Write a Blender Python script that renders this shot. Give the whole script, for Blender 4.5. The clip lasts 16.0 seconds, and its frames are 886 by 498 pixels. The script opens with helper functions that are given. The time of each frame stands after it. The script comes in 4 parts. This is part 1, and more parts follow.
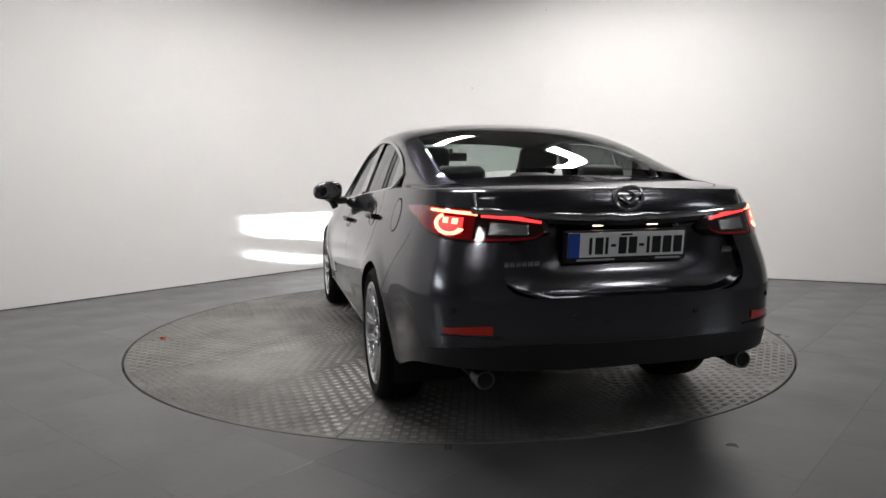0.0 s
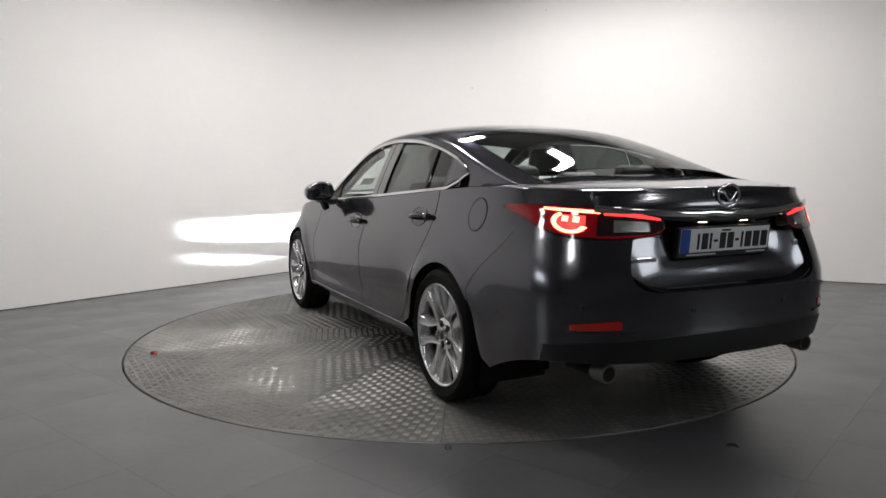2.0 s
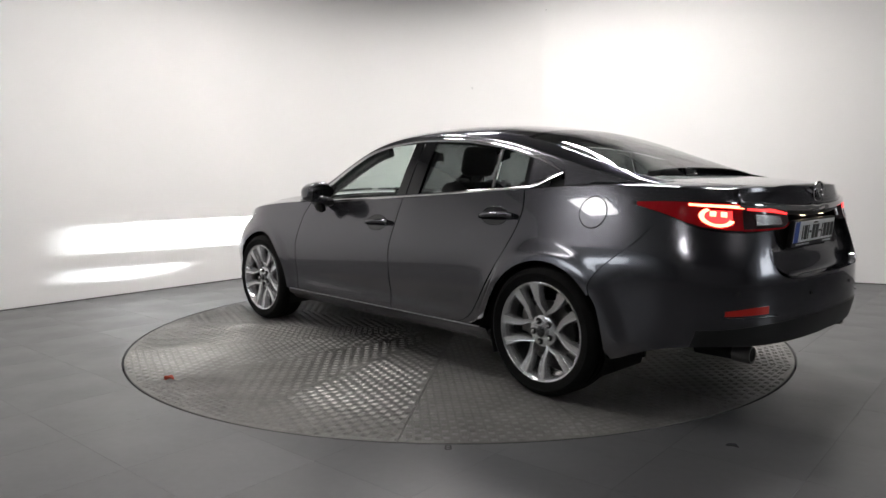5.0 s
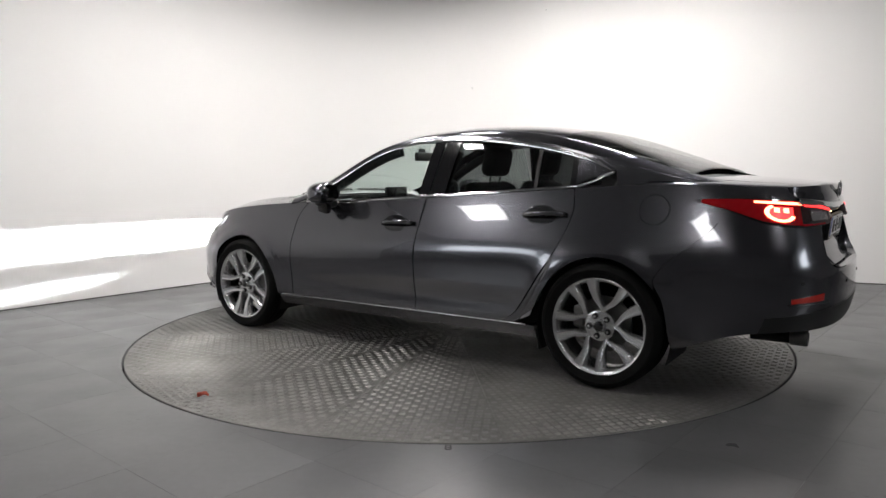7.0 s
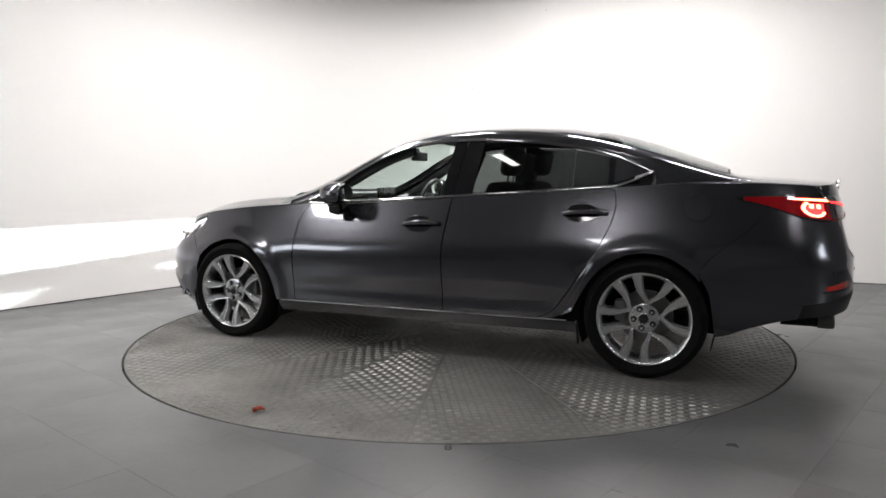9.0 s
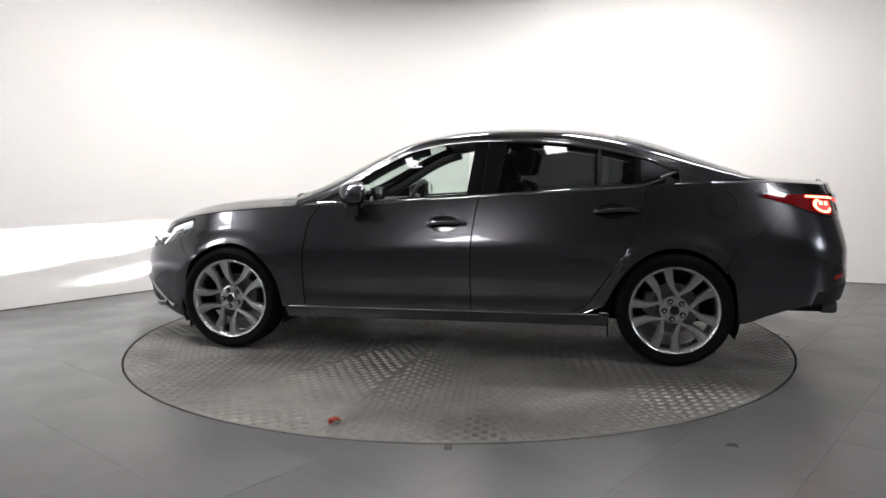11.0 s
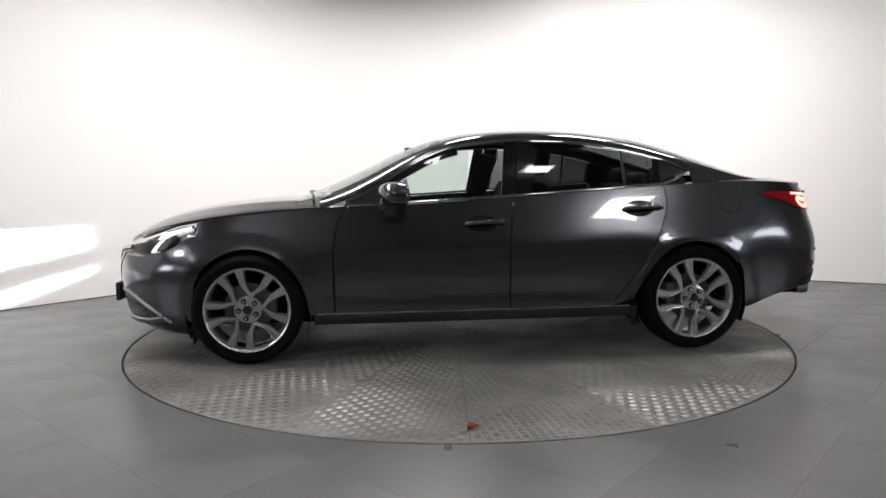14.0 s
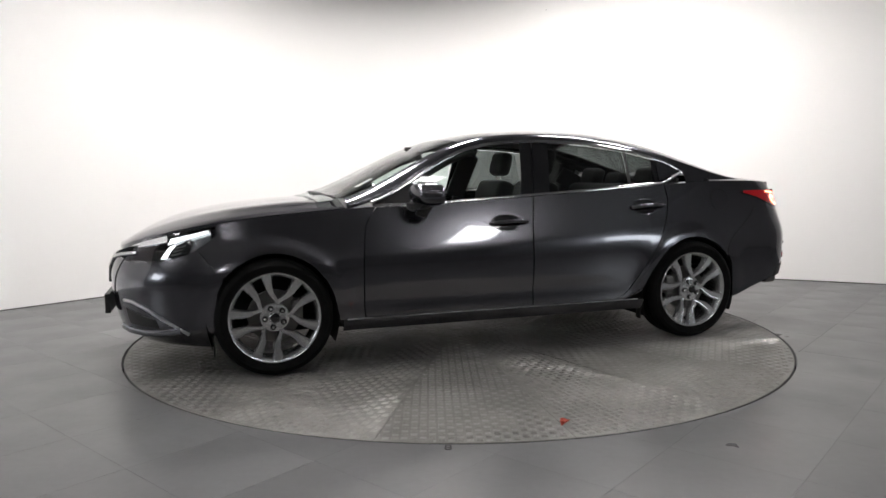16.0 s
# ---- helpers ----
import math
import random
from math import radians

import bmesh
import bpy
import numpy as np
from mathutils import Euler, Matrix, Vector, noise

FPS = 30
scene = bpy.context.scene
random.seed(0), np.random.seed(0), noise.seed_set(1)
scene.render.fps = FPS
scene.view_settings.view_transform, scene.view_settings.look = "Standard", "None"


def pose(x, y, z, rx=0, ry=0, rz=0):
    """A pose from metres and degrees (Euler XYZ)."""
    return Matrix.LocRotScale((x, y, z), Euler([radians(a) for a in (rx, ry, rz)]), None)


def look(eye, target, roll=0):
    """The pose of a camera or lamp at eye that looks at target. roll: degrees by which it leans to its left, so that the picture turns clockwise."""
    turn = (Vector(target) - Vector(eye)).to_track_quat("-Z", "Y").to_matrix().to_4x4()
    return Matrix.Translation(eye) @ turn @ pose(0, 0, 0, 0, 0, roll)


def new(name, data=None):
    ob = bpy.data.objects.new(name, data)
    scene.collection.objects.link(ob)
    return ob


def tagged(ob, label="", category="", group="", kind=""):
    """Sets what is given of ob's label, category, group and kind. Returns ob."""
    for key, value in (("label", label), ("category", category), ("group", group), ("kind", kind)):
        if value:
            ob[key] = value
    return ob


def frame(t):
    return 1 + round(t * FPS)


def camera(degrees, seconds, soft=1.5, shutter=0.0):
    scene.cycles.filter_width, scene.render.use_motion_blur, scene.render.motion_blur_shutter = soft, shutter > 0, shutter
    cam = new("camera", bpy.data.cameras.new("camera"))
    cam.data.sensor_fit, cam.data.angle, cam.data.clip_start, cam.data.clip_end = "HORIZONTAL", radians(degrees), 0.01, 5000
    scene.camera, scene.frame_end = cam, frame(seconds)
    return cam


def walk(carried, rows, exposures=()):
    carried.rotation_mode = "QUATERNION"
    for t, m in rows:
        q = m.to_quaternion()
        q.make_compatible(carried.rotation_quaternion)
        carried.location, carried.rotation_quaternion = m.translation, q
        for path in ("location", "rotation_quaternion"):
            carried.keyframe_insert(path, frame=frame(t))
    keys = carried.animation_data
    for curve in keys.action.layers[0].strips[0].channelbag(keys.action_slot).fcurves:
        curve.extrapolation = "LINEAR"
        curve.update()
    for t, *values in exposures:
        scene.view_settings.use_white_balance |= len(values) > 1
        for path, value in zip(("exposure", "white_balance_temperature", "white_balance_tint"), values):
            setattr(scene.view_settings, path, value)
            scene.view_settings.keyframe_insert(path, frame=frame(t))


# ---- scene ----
cam = camera(64.18, 16.0, soft=1.5)
EYE = Vector((0.0, -5.177, 1.141))
TURN0, RATE = 105.0, 5.8935          # heading of the car in degrees, and degrees a second
OFF = (-0.036, -0.055)               # the car stands a little off the centre of the turntable
CAM_POSE = look(EYE, EYE + Vector((-0.01792, 0.99437, -0.10444)), roll=-0.455)
walk(cam, [(0.0, CAM_POSE), (16.0, CAM_POSE)], exposures=[(0.0, -0.44), (3.5, -0.32), (7.0, -0.16), (9.0, 0.02), (12.5, 0.04), (16.0, 0.14)])

# ---- world and light levels ----
world = bpy.data.worlds.new("world")
world.use_nodes = True
scene.world = world
world.node_tree.nodes["Background"].inputs[0].default_value = (0.02, 0.02, 0.022, 1)
world.node_tree.nodes["Background"].inputs[1].default_value = 0.3
PANEL_GLOW = 24.0
ADDED_PANEL_GLOW = 7.0
TUBE_GLOW = 100.0
BEAM_GLOW = 550000.0


# ---- materials ----
def mat(name, base, rough=0.5, metal=0.0, coat=0.0, coat_rough=0.03, var=0.0, var_scale=4.0, grain=0.0, grain_scale=80.0,
        bump=0.0, bump_scale=200.0, rough_var=0.0, emit=None, glow=0.0, alpha_glass=None, spec=0.5):
    """Principled material with stains at a large and grain at a small scale."""
    m = bpy.data.materials.new(name)
    m.use_nodes = True
    nt = m.node_tree
    b = nt.nodes["Principled BSDF"]
    b.inputs["Base Color"].default_value = (*base, 1)
    b.inputs["Roughness"].default_value = rough
    b.inputs["Metallic"].default_value = metal
    b.inputs["Coat Weight"].default_value = coat
    b.inputs["Coat Roughness"].default_value = coat_rough
    b.inputs["Specular IOR Level"].default_value = spec
    if emit:
        b.inputs["Emission Color"].default_value = (*emit, 1)
        b.inputs["Emission Strength"].default_value = glow
    if alpha_glass is not None:
        b.inputs["Transmission Weight"].default_value = alpha_glass
    if not (var or grain or bump or rough_var):
        return m
    tc = nt.nodes.new("ShaderNodeTexCoord")

    def noise_tex(scale, detail):
        n = nt.nodes.new("ShaderNodeTexNoise")
        n.inputs["Scale"].default_value, n.inputs["Detail"].default_value = scale, detail
        nt.links.new(tc.outputs["Object"], n.inputs["Vector"])
        return n
    big, fine = noise_tex(var_scale, 5), noise_tex(grain_scale, 3)

    def spread(src, amount):
        r = nt.nodes.new("ShaderNodeMapRange")
        r.inputs["From Min"].default_value, r.inputs["From Max"].default_value = 0.3, 0.7
        r.inputs["To Min"].default_value, r.inputs["To Max"].default_value = 1 - amount, 1 + amount
        nt.links.new(src.outputs["Fac"], r.inputs["Value"])
        return r
    mul = nt.nodes.new("ShaderNodeMath")
    mul.operation = "MULTIPLY"
    nt.links.new(spread(big, var).outputs[0], mul.inputs[0])
    nt.links.new(spread(fine, grain).outputs[0], mul.inputs[1])
    vm = nt.nodes.new("ShaderNodeVectorMath")
    vm.operation = "SCALE"
    vm.inputs[0].default_value = base
    nt.links.new(mul.outputs[0], vm.inputs["Scale"])
    nt.links.new(vm.outputs[0], b.inputs["Base Color"])
    if rough_var:
        r = spread(noise_tex(var_scale * 2.3, 4), rough_var)
        k = nt.nodes.new("ShaderNodeMath")
        k.operation = "MULTIPLY"
        k.inputs[1].default_value = rough
        nt.links.new(r.outputs[0], k.inputs[0])
        nt.links.new(k.outputs[0], b.inputs["Roughness"])
    if bump:
        bp = nt.nodes.new("ShaderNodeBump")
        bp.inputs["Strength"].default_value, bp.inputs["Distance"].default_value = bump, 0.002
        nt.links.new(noise_tex(bump_scale, 4).outputs["Fac"], bp.inputs["Height"])
        nt.links.new(bp.outputs[0], b.inputs["Normal"])
    return m


def glass(name, tint, rough=0.0):
    """Thin tinted pane: clear tinted see-through with a sharp reflection on top."""
    m = bpy.data.materials.new(name)
    m.use_nodes = True
    nt = m.node_tree
    nt.nodes.remove(nt.nodes["Principled BSDF"])
    t, g = nt.nodes.new("ShaderNodeBsdfTransparent"), nt.nodes.new("ShaderNodeBsdfGlossy")
    t.inputs[0].default_value = (*tint, 1)
    g.inputs["Roughness"].default_value = rough
    w, x = nt.nodes.new("ShaderNodeLayerWeight"), nt.nodes.new("ShaderNodeMixShader")
    w.inputs[0].default_value = 0.5
    p, f = nt.nodes.new("ShaderNodeMath"), nt.nodes.new("ShaderNodeMath")
    p.operation, f.operation = "POWER", "MULTIPLY_ADD"
    p.inputs[1].default_value, f.inputs[1].default_value, f.inputs[2].default_value = 5.0, 0.9, 0.06
    nt.links.new(w.outputs["Facing"], p.inputs[0])
    nt.links.new(p.outputs[0], f.inputs[0])
    nt.links.new(f.outputs[0], x.inputs[0])
    nt.links.new(t.outputs[0], x.inputs[1])
    nt.links.new(g.outputs[0], x.inputs[2])
    nt.links.new(x.outputs[0], nt.nodes["Material Output"].inputs[0])
    return m


M_WALL = mat("wall_paint", (0.82, 0.81, 0.80), 0.55, var=0.012, var_scale=0.7, bump=0.08, bump_scale=60)
M_BACKWALL = mat("back_wall_paint", (0.16, 0.16, 0.165), 0.7, var=0.05, var_scale=0.8, bump=0.08, bump_scale=60)
M_CEIL = mat("ceiling_sheet", (0.16, 0.16, 0.16), 0.6, var=0.08, var_scale=1.0)
M_FLOOR = mat("floor_paint", (0.086, 0.087, 0.090), 0.34, var=0.16, var_scale=0.9, grain=0.05, grain_scale=25, bump=0.10, bump_scale=30, rough_var=0.2)
M_JOINT = mat("floor_joint", (0.04, 0.04, 0.04), 0.8, var=0.1)
M_SEAM = mat("floor_seam", (0.068, 0.068, 0.070), 0.7, var=0.15)
M_PLATE = mat("tread_steel", (0.165, 0.160, 0.151), 0.46, metal=0.4, var=0.22, var_scale=2.2, grain=0.12, grain_scale=60, bump=0.1, bump_scale=120, rough_var=0.2)
M_BAR = mat("tread_bar", (0.215, 0.210, 0.200), 0.38, metal=0.55, var=0.3, var_scale=2.2, grain=0.1, grain_scale=60, rough_var=0.2)
M_RIM = mat("ring_rubber", (0.03, 0.03, 0.03), 0.6, var=0.1)
M_PAINT = mat("grey_metallic_paint", (0.110, 0.109, 0.121), 0.21, metal=0.92, coat=1.0, coat_rough=0.02, grain=0.08, grain_scale=900)
M_PAINT.node_tree.nodes["Principled BSDF"].inputs["Specular Tint"].default_value = (0.25, 0.25, 0.27, 1)
M_BLACK = mat("black_plastic", (0.012, 0.012, 0.012), 0.45, grain=0.1, grain_scale=300)
M_GLOSSBLACK = mat("gloss_black_trim", (0.008, 0.008, 0.009), 0.08, coat=0.6)
M_DARK = mat("underbody_black", (0.006, 0.006, 0.006), 0.9, var=0.2)
M_CHROME = mat("chrome", (0.62, 0.62, 0.62), 0.09, metal=1.0, var=0.02)
M_SATIN = mat("satin_silver", (0.45, 0.45, 0.46), 0.35, metal=1.0, grain=0.03)
M_ALLOY = mat("alloy_silver", (0.60, 0.60, 0.61), 0.27, metal=0.85, coat=0.4, grain=0.03, grain_scale=500)
M_TYRE = mat("tyre_rubber", (0.007, 0.007, 0.007), 0.7, spec=0.08, var=0.15, var_scale=8, bump=0.2, bump_scale=120)
M_DISC = mat("brake_steel", (0.16, 0.155, 0.15), 0.4, metal=0.8, var=0.1, var_scale=12)
M_REDLENS = mat("red_lens", (0.34, 0.006, 0.010), 0.06, coat=1.0)
M_REDGLOW = mat("tail_glow", (0.3, 0.01, 0.01), 0.3, emit=(1.0, 0.035, 0.035), glow=3.2)
M_REDHOT = mat("tail_glow_core", (0.3, 0.01, 0.01), 0.3, emit=(1.0, 0.16, 0.09), glow=12.0)
M_REFLECTOR = mat("reflector_red", (0.55, 0.02, 0.012), 0.12, coat=1.0, bump=0.5, bump_scale=220)
M_CLEAR = mat("reversing_lens", (0.55, 0.55, 0.56), 0.16, metal=0.8, coat=1.0, bump=0.6, bump_scale=160)
M_SMOKE = mat("smoked_lens", (0.03, 0.012, 0.013), 0.06, coat=1.0)
M_WHITEGLOW = mat("headlamp_glow", (0.8, 0.8, 0.8), 0.3, emit=(0.93, 0.97, 1.0), glow=BEAM_GLOW)
M_DRL = mat("running_light_glow", (0.8, 0.8, 0.8), 0.3, emit=(0.95, 0.98, 1.0), glow=1.8)
M_LAMPBOWL = mat("lamp_reflector", (0.30, 0.31, 0.32), 0.22, metal=1.0, grain=0.05, grain_scale=120)
M_PLATEWHITE = mat("plate_white", (0.84, 0.85, 0.86), 0.35, grain=0.02, grain_scale=200)
M_PLATEBLUE = mat("plate_blue", (0.03, 0.09, 0.42), 0.35)
M_INK = mat("plate_ink", (0.015, 0.015, 0.015), 0.4)
M_PALE = mat("pale_print", (0.6, 0.6, 0.6), 0.4)
M_SEAT = mat("seat_leather", (0.013, 0.0125, 0.0125), 0.45, var=0.1, var_scale=9, bump=0.15, bump_scale=150)
M_LEAF = mat("dry_leaf", (0.42, 0.06, 0.03), 0.6, var=0.3, var_scale=40)
M_GLASS_LIGHT = glass("glass_green", (0.80, 0.87, 0.84))
M_GLASS_DARK = glass("glass_privacy", (0.155, 0.165, 0.165))
M_GLASS_REAR = glass("glass_rear", (0.60, 0.66, 0.64))
M_GLASS_CLEAR = glass("lens_clear", (0.93, 0.94, 0.95))
M_MIRROR = mat("mirror_silver", (0.8, 0.8, 0.8), 0.02, metal=1.0)
M_PANEL = mat("light_diffuser", (0.8, 0.8, 0.8), 0.5, emit=(1.0, 0.98, 0.97), glow=PANEL_GLOW)
# glow of the unseen wall panels added for paint reflections
M_ADDED_PANEL = mat("added_glow_pane", (0.8, 0.8, 0.8), 0.5, emit=(0.90, 0.96, 1.0), glow=ADDED_PANEL_GLOW)
M_TUBE = mat("tube_diffuser", (0.8, 0.8, 0.8), 0.5, emit=(1.0, 0.962, 0.94), glow=TUBE_GLOW)
M_FRAME = mat("light_frame", (0.7, 0.7, 0.7), 0.5, var=0.03)


# ---- mesh helpers ----
def mesh_of(verts, faces, name="mesh", smooth=True):
    me = bpy.data.meshes.new(name)
    me.from_pydata([tuple(v) for v in verts], [], faces)
    me.validate()
    if smooth:
        me.shade_smooth()
    return me


def part(name, data, material, parent=None, label="", at=None):
    """Links a mesh or bmesh as ONE mesh object, under a thing or a part."""
    if isinstance(data, bmesh.types.BMesh):
        me = bpy.data.meshes.new(name)
        data.to_mesh(me)
        data.free()
        data = me
    ob = new(name, data)
    if not data.materials:
        data.materials.append(material)
    if parent is not None:
        ob.parent = parent
    if at is not None:
        ob.matrix_basis = at
    return tagged(ob, label)


def empty(name, label, category, group="", kind=""):
    ob = new(name)
    ob.empty_display_size = 0.1
    return tagged(ob, label, category, group, kind)


def box(bm, x0, x1, y0, y1, z0, z1, bevel=0.0, seg=2, m=None):
    r = bmesh.ops.create_cube(bm, size=1.0)
    vs = r["verts"]
    for v in vs:
        v.co = Vector(((x0 + x1) / 2 + v.co.x * (x1 - x0), (y0 + y1) / 2 + v.co.y * (y1 - y0), (z0 + z1) / 2 + v.co.z * (z1 - z0)))
    if bevel:
        es = {e for v in vs for e in v.link_edges}
        out = bmesh.ops.bevel(bm, geom=list(es), offset=bevel, segments=seg, profile=0.5, affect="EDGES")
        vs = list({v for f in out["faces"] for v in f.verts} | {v for v in vs if v.is_valid})
    if m is not None:
        bmesh.ops.transform(bm, matrix=m, verts=[v for v in vs if v.is_valid])
    return bm


def box_mesh(x0, x1, y0, y1, z0, z1, bevel=0.0, seg=2, m=None):
    bm = box(bmesh.new(), x0, x1, y0, y1, z0, z1, bevel, seg)
    if m is not None:
        bmesh.ops.transform(bm, matrix=m, verts=bm.verts)
    return bm


def smoothed(bm, angle=35):
    for f in bm.faces:
        f.smooth = True
    for e in bm.edges:
        if len(e.link_faces) == 2 and e.calc_face_angle(0) > radians(angle):
            e.smooth = False
    return bm


def lathe(profile, n=64, axis="y", smooth=True, closed=False):
    """Turns (radius, along) pairs round the y axis."""
    verts, faces = [], []
    k = len(profile)
    for i in range(n):
        a = 2 * math.pi * i / n
        for r, y in profile:
            verts.append((r * math.cos(a), y, r * math.sin(a)) if axis == "y" else (r * math.cos(a), r * math.sin(a), y))
    for i in range(n):
        j = (i + 1) % n
        for q in range(k if closed else k - 1):
            p = (q + 1) % k
            faces.append((i * k + q, j * k + q, j * k + p, i * k + p))
    bm = bmesh.new()
    me = mesh_of(verts, faces)
    bm.from_mesh(me)
    bmesh.ops.remove_doubles(bm, verts=bm.verts, dist=1e-5)
    bmesh.ops.recalc_face_normals(bm, faces=bm.faces)
    return smoothed(bm, 40) if smooth else bm


def curve(*pts):
    """A smooth monotone curve through (position, value) pairs, held flat outside them."""
    pts = sorted(pts)
    xs, ys = np.array([p[0] for p in pts], float), np.array([p[1] for p in pts], float)
    h, d = np.diff(xs), np.diff(ys) / np.diff(xs)
    m = np.zeros(len(xs))
    for i in range(1, len(xs) - 1):
        if d[i - 1] * d[i] > 0:
            w1, w2 = 2 * h[i] + h[i - 1], h[i] + 2 * h[i - 1]
            m[i] = (w1 + w2) / (w1 / d[i - 1] + w2 / d[i])
    m[0], m[-1] = d[0], d[-1]

    def f(x):
        if x <= xs[0]:
            return float(ys[0])
        if x >= xs[-1]:
            return float(ys[-1])
        i = int(np.searchsorted(xs, x) - 1)
        t = (x - xs[i]) / h[i]
        return float((1 + 2 * t) * (1 - t) ** 2 * ys[i] + t * (1 - t) ** 2 * h[i] * m[i] + t * t * (3 - 2 * t) * ys[i + 1] + t * t * (t - 1) * h[i] * m[i + 1])
    return f


def sheet(fn, nu, nv, depth=0.0, inward=None, flip=False, name="sheet", angle=50):
    """A grid of fn(u, v) for u, v in 0..1, with its border folded in by depth so that it has thickness."""
    verts = [Vector(fn(i / nu, j / nv)) for i in range(nu + 1) for j in range(nv + 1)]
    at = lambda i, j: i * (nv + 1) + j
    faces = [(at(i, j), at(i + 1, j), at(i + 1, j + 1), at(i, j + 1)) for i in range(nu) for j in range(nv)]
    if depth:
        ring = [(i, 0) for i in range(nu)] + [(nu, j) for j in range(nv)] + [(i, nv) for i in range(nu, 0, -1)] + [(0, j) for j in range(nv, 0, -1)]
        base = len(verts)
        for i, j in ring:
            v = verts[at(i, j)]
            verts.append(v + (inward(v) if callable(inward) else Vector(inward)) * depth)
        n = len(ring)
        for k in range(n):
            a, b = at(*ring[k]), at(*ring[(k + 1) % n])
            faces.append((b, a, base + k, base + (k + 1) % n))
    if flip:
        faces = [f[::-1] for f in faces]
    me = mesh_of(verts, faces, name)
    bm = bmesh.new()
    bm.from_mesh(me)
    bmesh.ops.remove_doubles(bm, verts=bm.verts, dist=1e-5)
    return smoothed(bm, angle)


def mirrored(bm):
    out = bm.copy()
    for v in out.verts:
        v.co.y = -v.co.y
    bmesh.ops.reverse_faces(out, faces=out.faces)
    return out


def ribbon(path, width, height, up=(0, 0, 1), closed=False):
    """A bar of rectangular, softened section swept along points."""
    pts = [Vector(p) for p in path]
    n, verts, faces = len(pts), [], []
    up = Vector(up)
    sec = [(-0.5, -0.3), (-0.3, -0.5), (0.3, -0.5), (0.5, -0.3), (0.5, 0.3), (0.3, 0.5), (-0.3, 0.5), (-0.5, 0.3)]
    for i, p in enumerate(pts):
        a, b = (pts[(i - 1) % n], pts[(i + 1) % n]) if closed else (pts[max(i - 1, 0)], pts[min(i + 1, n - 1)])
        t = (b - a).normalized()
        s = t.cross(up).normalized()
        w = s.cross(t).normalized()
        for x, z in sec:
            verts.append(p + s * x * width + w * z * height)
    k = len(sec)
    for i in range(n if closed else n - 1):
        j = (i + 1) % n
        for q in range(k):
            r = (q + 1) % k
            faces.append((i * k + q, j * k + q, j * k + r, i * k + r))
    if not closed:
        faces += [tuple(range(k))[::-1], tuple((n - 1) * k + q for q in range(k))]
    bm = bmesh.new()
    bm.from_mesh(mesh_of(verts, faces))
    bmesh.ops.recalc_face_normals(bm, faces=bm.faces)
    return smoothed(bm, 60)


# ---- the room ----
CEIL_Z = 3.50
LW0, LDIR = Vector((-3.94, 0.77, 0)), Vector((math.cos(radians(50.66)), math.sin(radians(50.66)), 0))
RW0, RDIR = Vector((4.51, 2.24, 0)), Vector((math.cos(radians(150.14)), math.sin(radians(150.14)), 0))
COVE_R = 2.0


def wall_path():
    """Plan of the white wall: a straight run, a rounded corner, a straight run."""
    a1, a2 = radians(50.66), radians(150.14)
    den = math.cos(a1) * math.sin(a2) - math.sin(a1) * math.cos(a2)
    d = RW0 - LW0
    k = (d.x * math.sin(a2) - d.y * math.cos(a2)) / den
    corner = LW0 + LDIR * k
    turn = radians(180 - (150.14 - 50.66))
    tan = COVE_R * math.tan((math.pi - turn) / 2)
    p1, p2 = corner - LDIR * tan, corner - RDIR * tan
    centre = p1 + Vector((LDIR.y, -LDIR.x, 0)) * COVE_R
    b0 = math.atan2(p1.y - centre.y, p1.x - centre.x)
    b1 = math.atan2(p2.y - centre.y, p2.x - centre.x)
    arc = [centre + Vector((math.cos(b0 + (b1 - b0) * i / 40), math.sin(b0 + (b1 - b0) * i / 40), 0)) * COVE_R for i in range(41)]
    return [LW0 - LDIR * 4.2] + arc + [RW0 - RDIR * 2.6]


def thick_wall(name, pts, z0, z1, thick, material, label, side=1):
    """An upright wall along plan points, thickened away from the room."""
    n, verts, faces = len(pts), [], []
    for i, p in enumerate(pts):
        a, b = pts[max(i - 1, 0)], pts[min(i + 1, n - 1)]
        t = (b - a).normalized()
        o = Vector((-t.y, t.x, 0)) * thick * side
        verts += [(p.x, p.y, z0), (p.x, p.y, z1), (p.x + o.x, p.y + o.y, z0), (p.x + o.x, p.y + o.y, z1)]
    for i in range(n - 1):
        a, b = 4 * i, 4 * i + 4
        faces += [(a, b, b + 1, a + 1), (a + 2, a + 3, b + 3, b + 2), (a + 1, b + 1, b + 3, a + 3), (a, a + 2, b + 2, b)]
    faces += [(0, 1, 3, 2), (4 * n - 4, 4 * n - 2, 4 * n - 1, 4 * n - 3)]
    bm = bmesh.new()
    bm.from_mesh(mesh_of(verts, faces))
    bmesh.ops.recalc_face_normals(bm, faces=bm.faces)
    return tagged(part(name, smoothed(bm, 30), material), label, "wall", kind="structure")


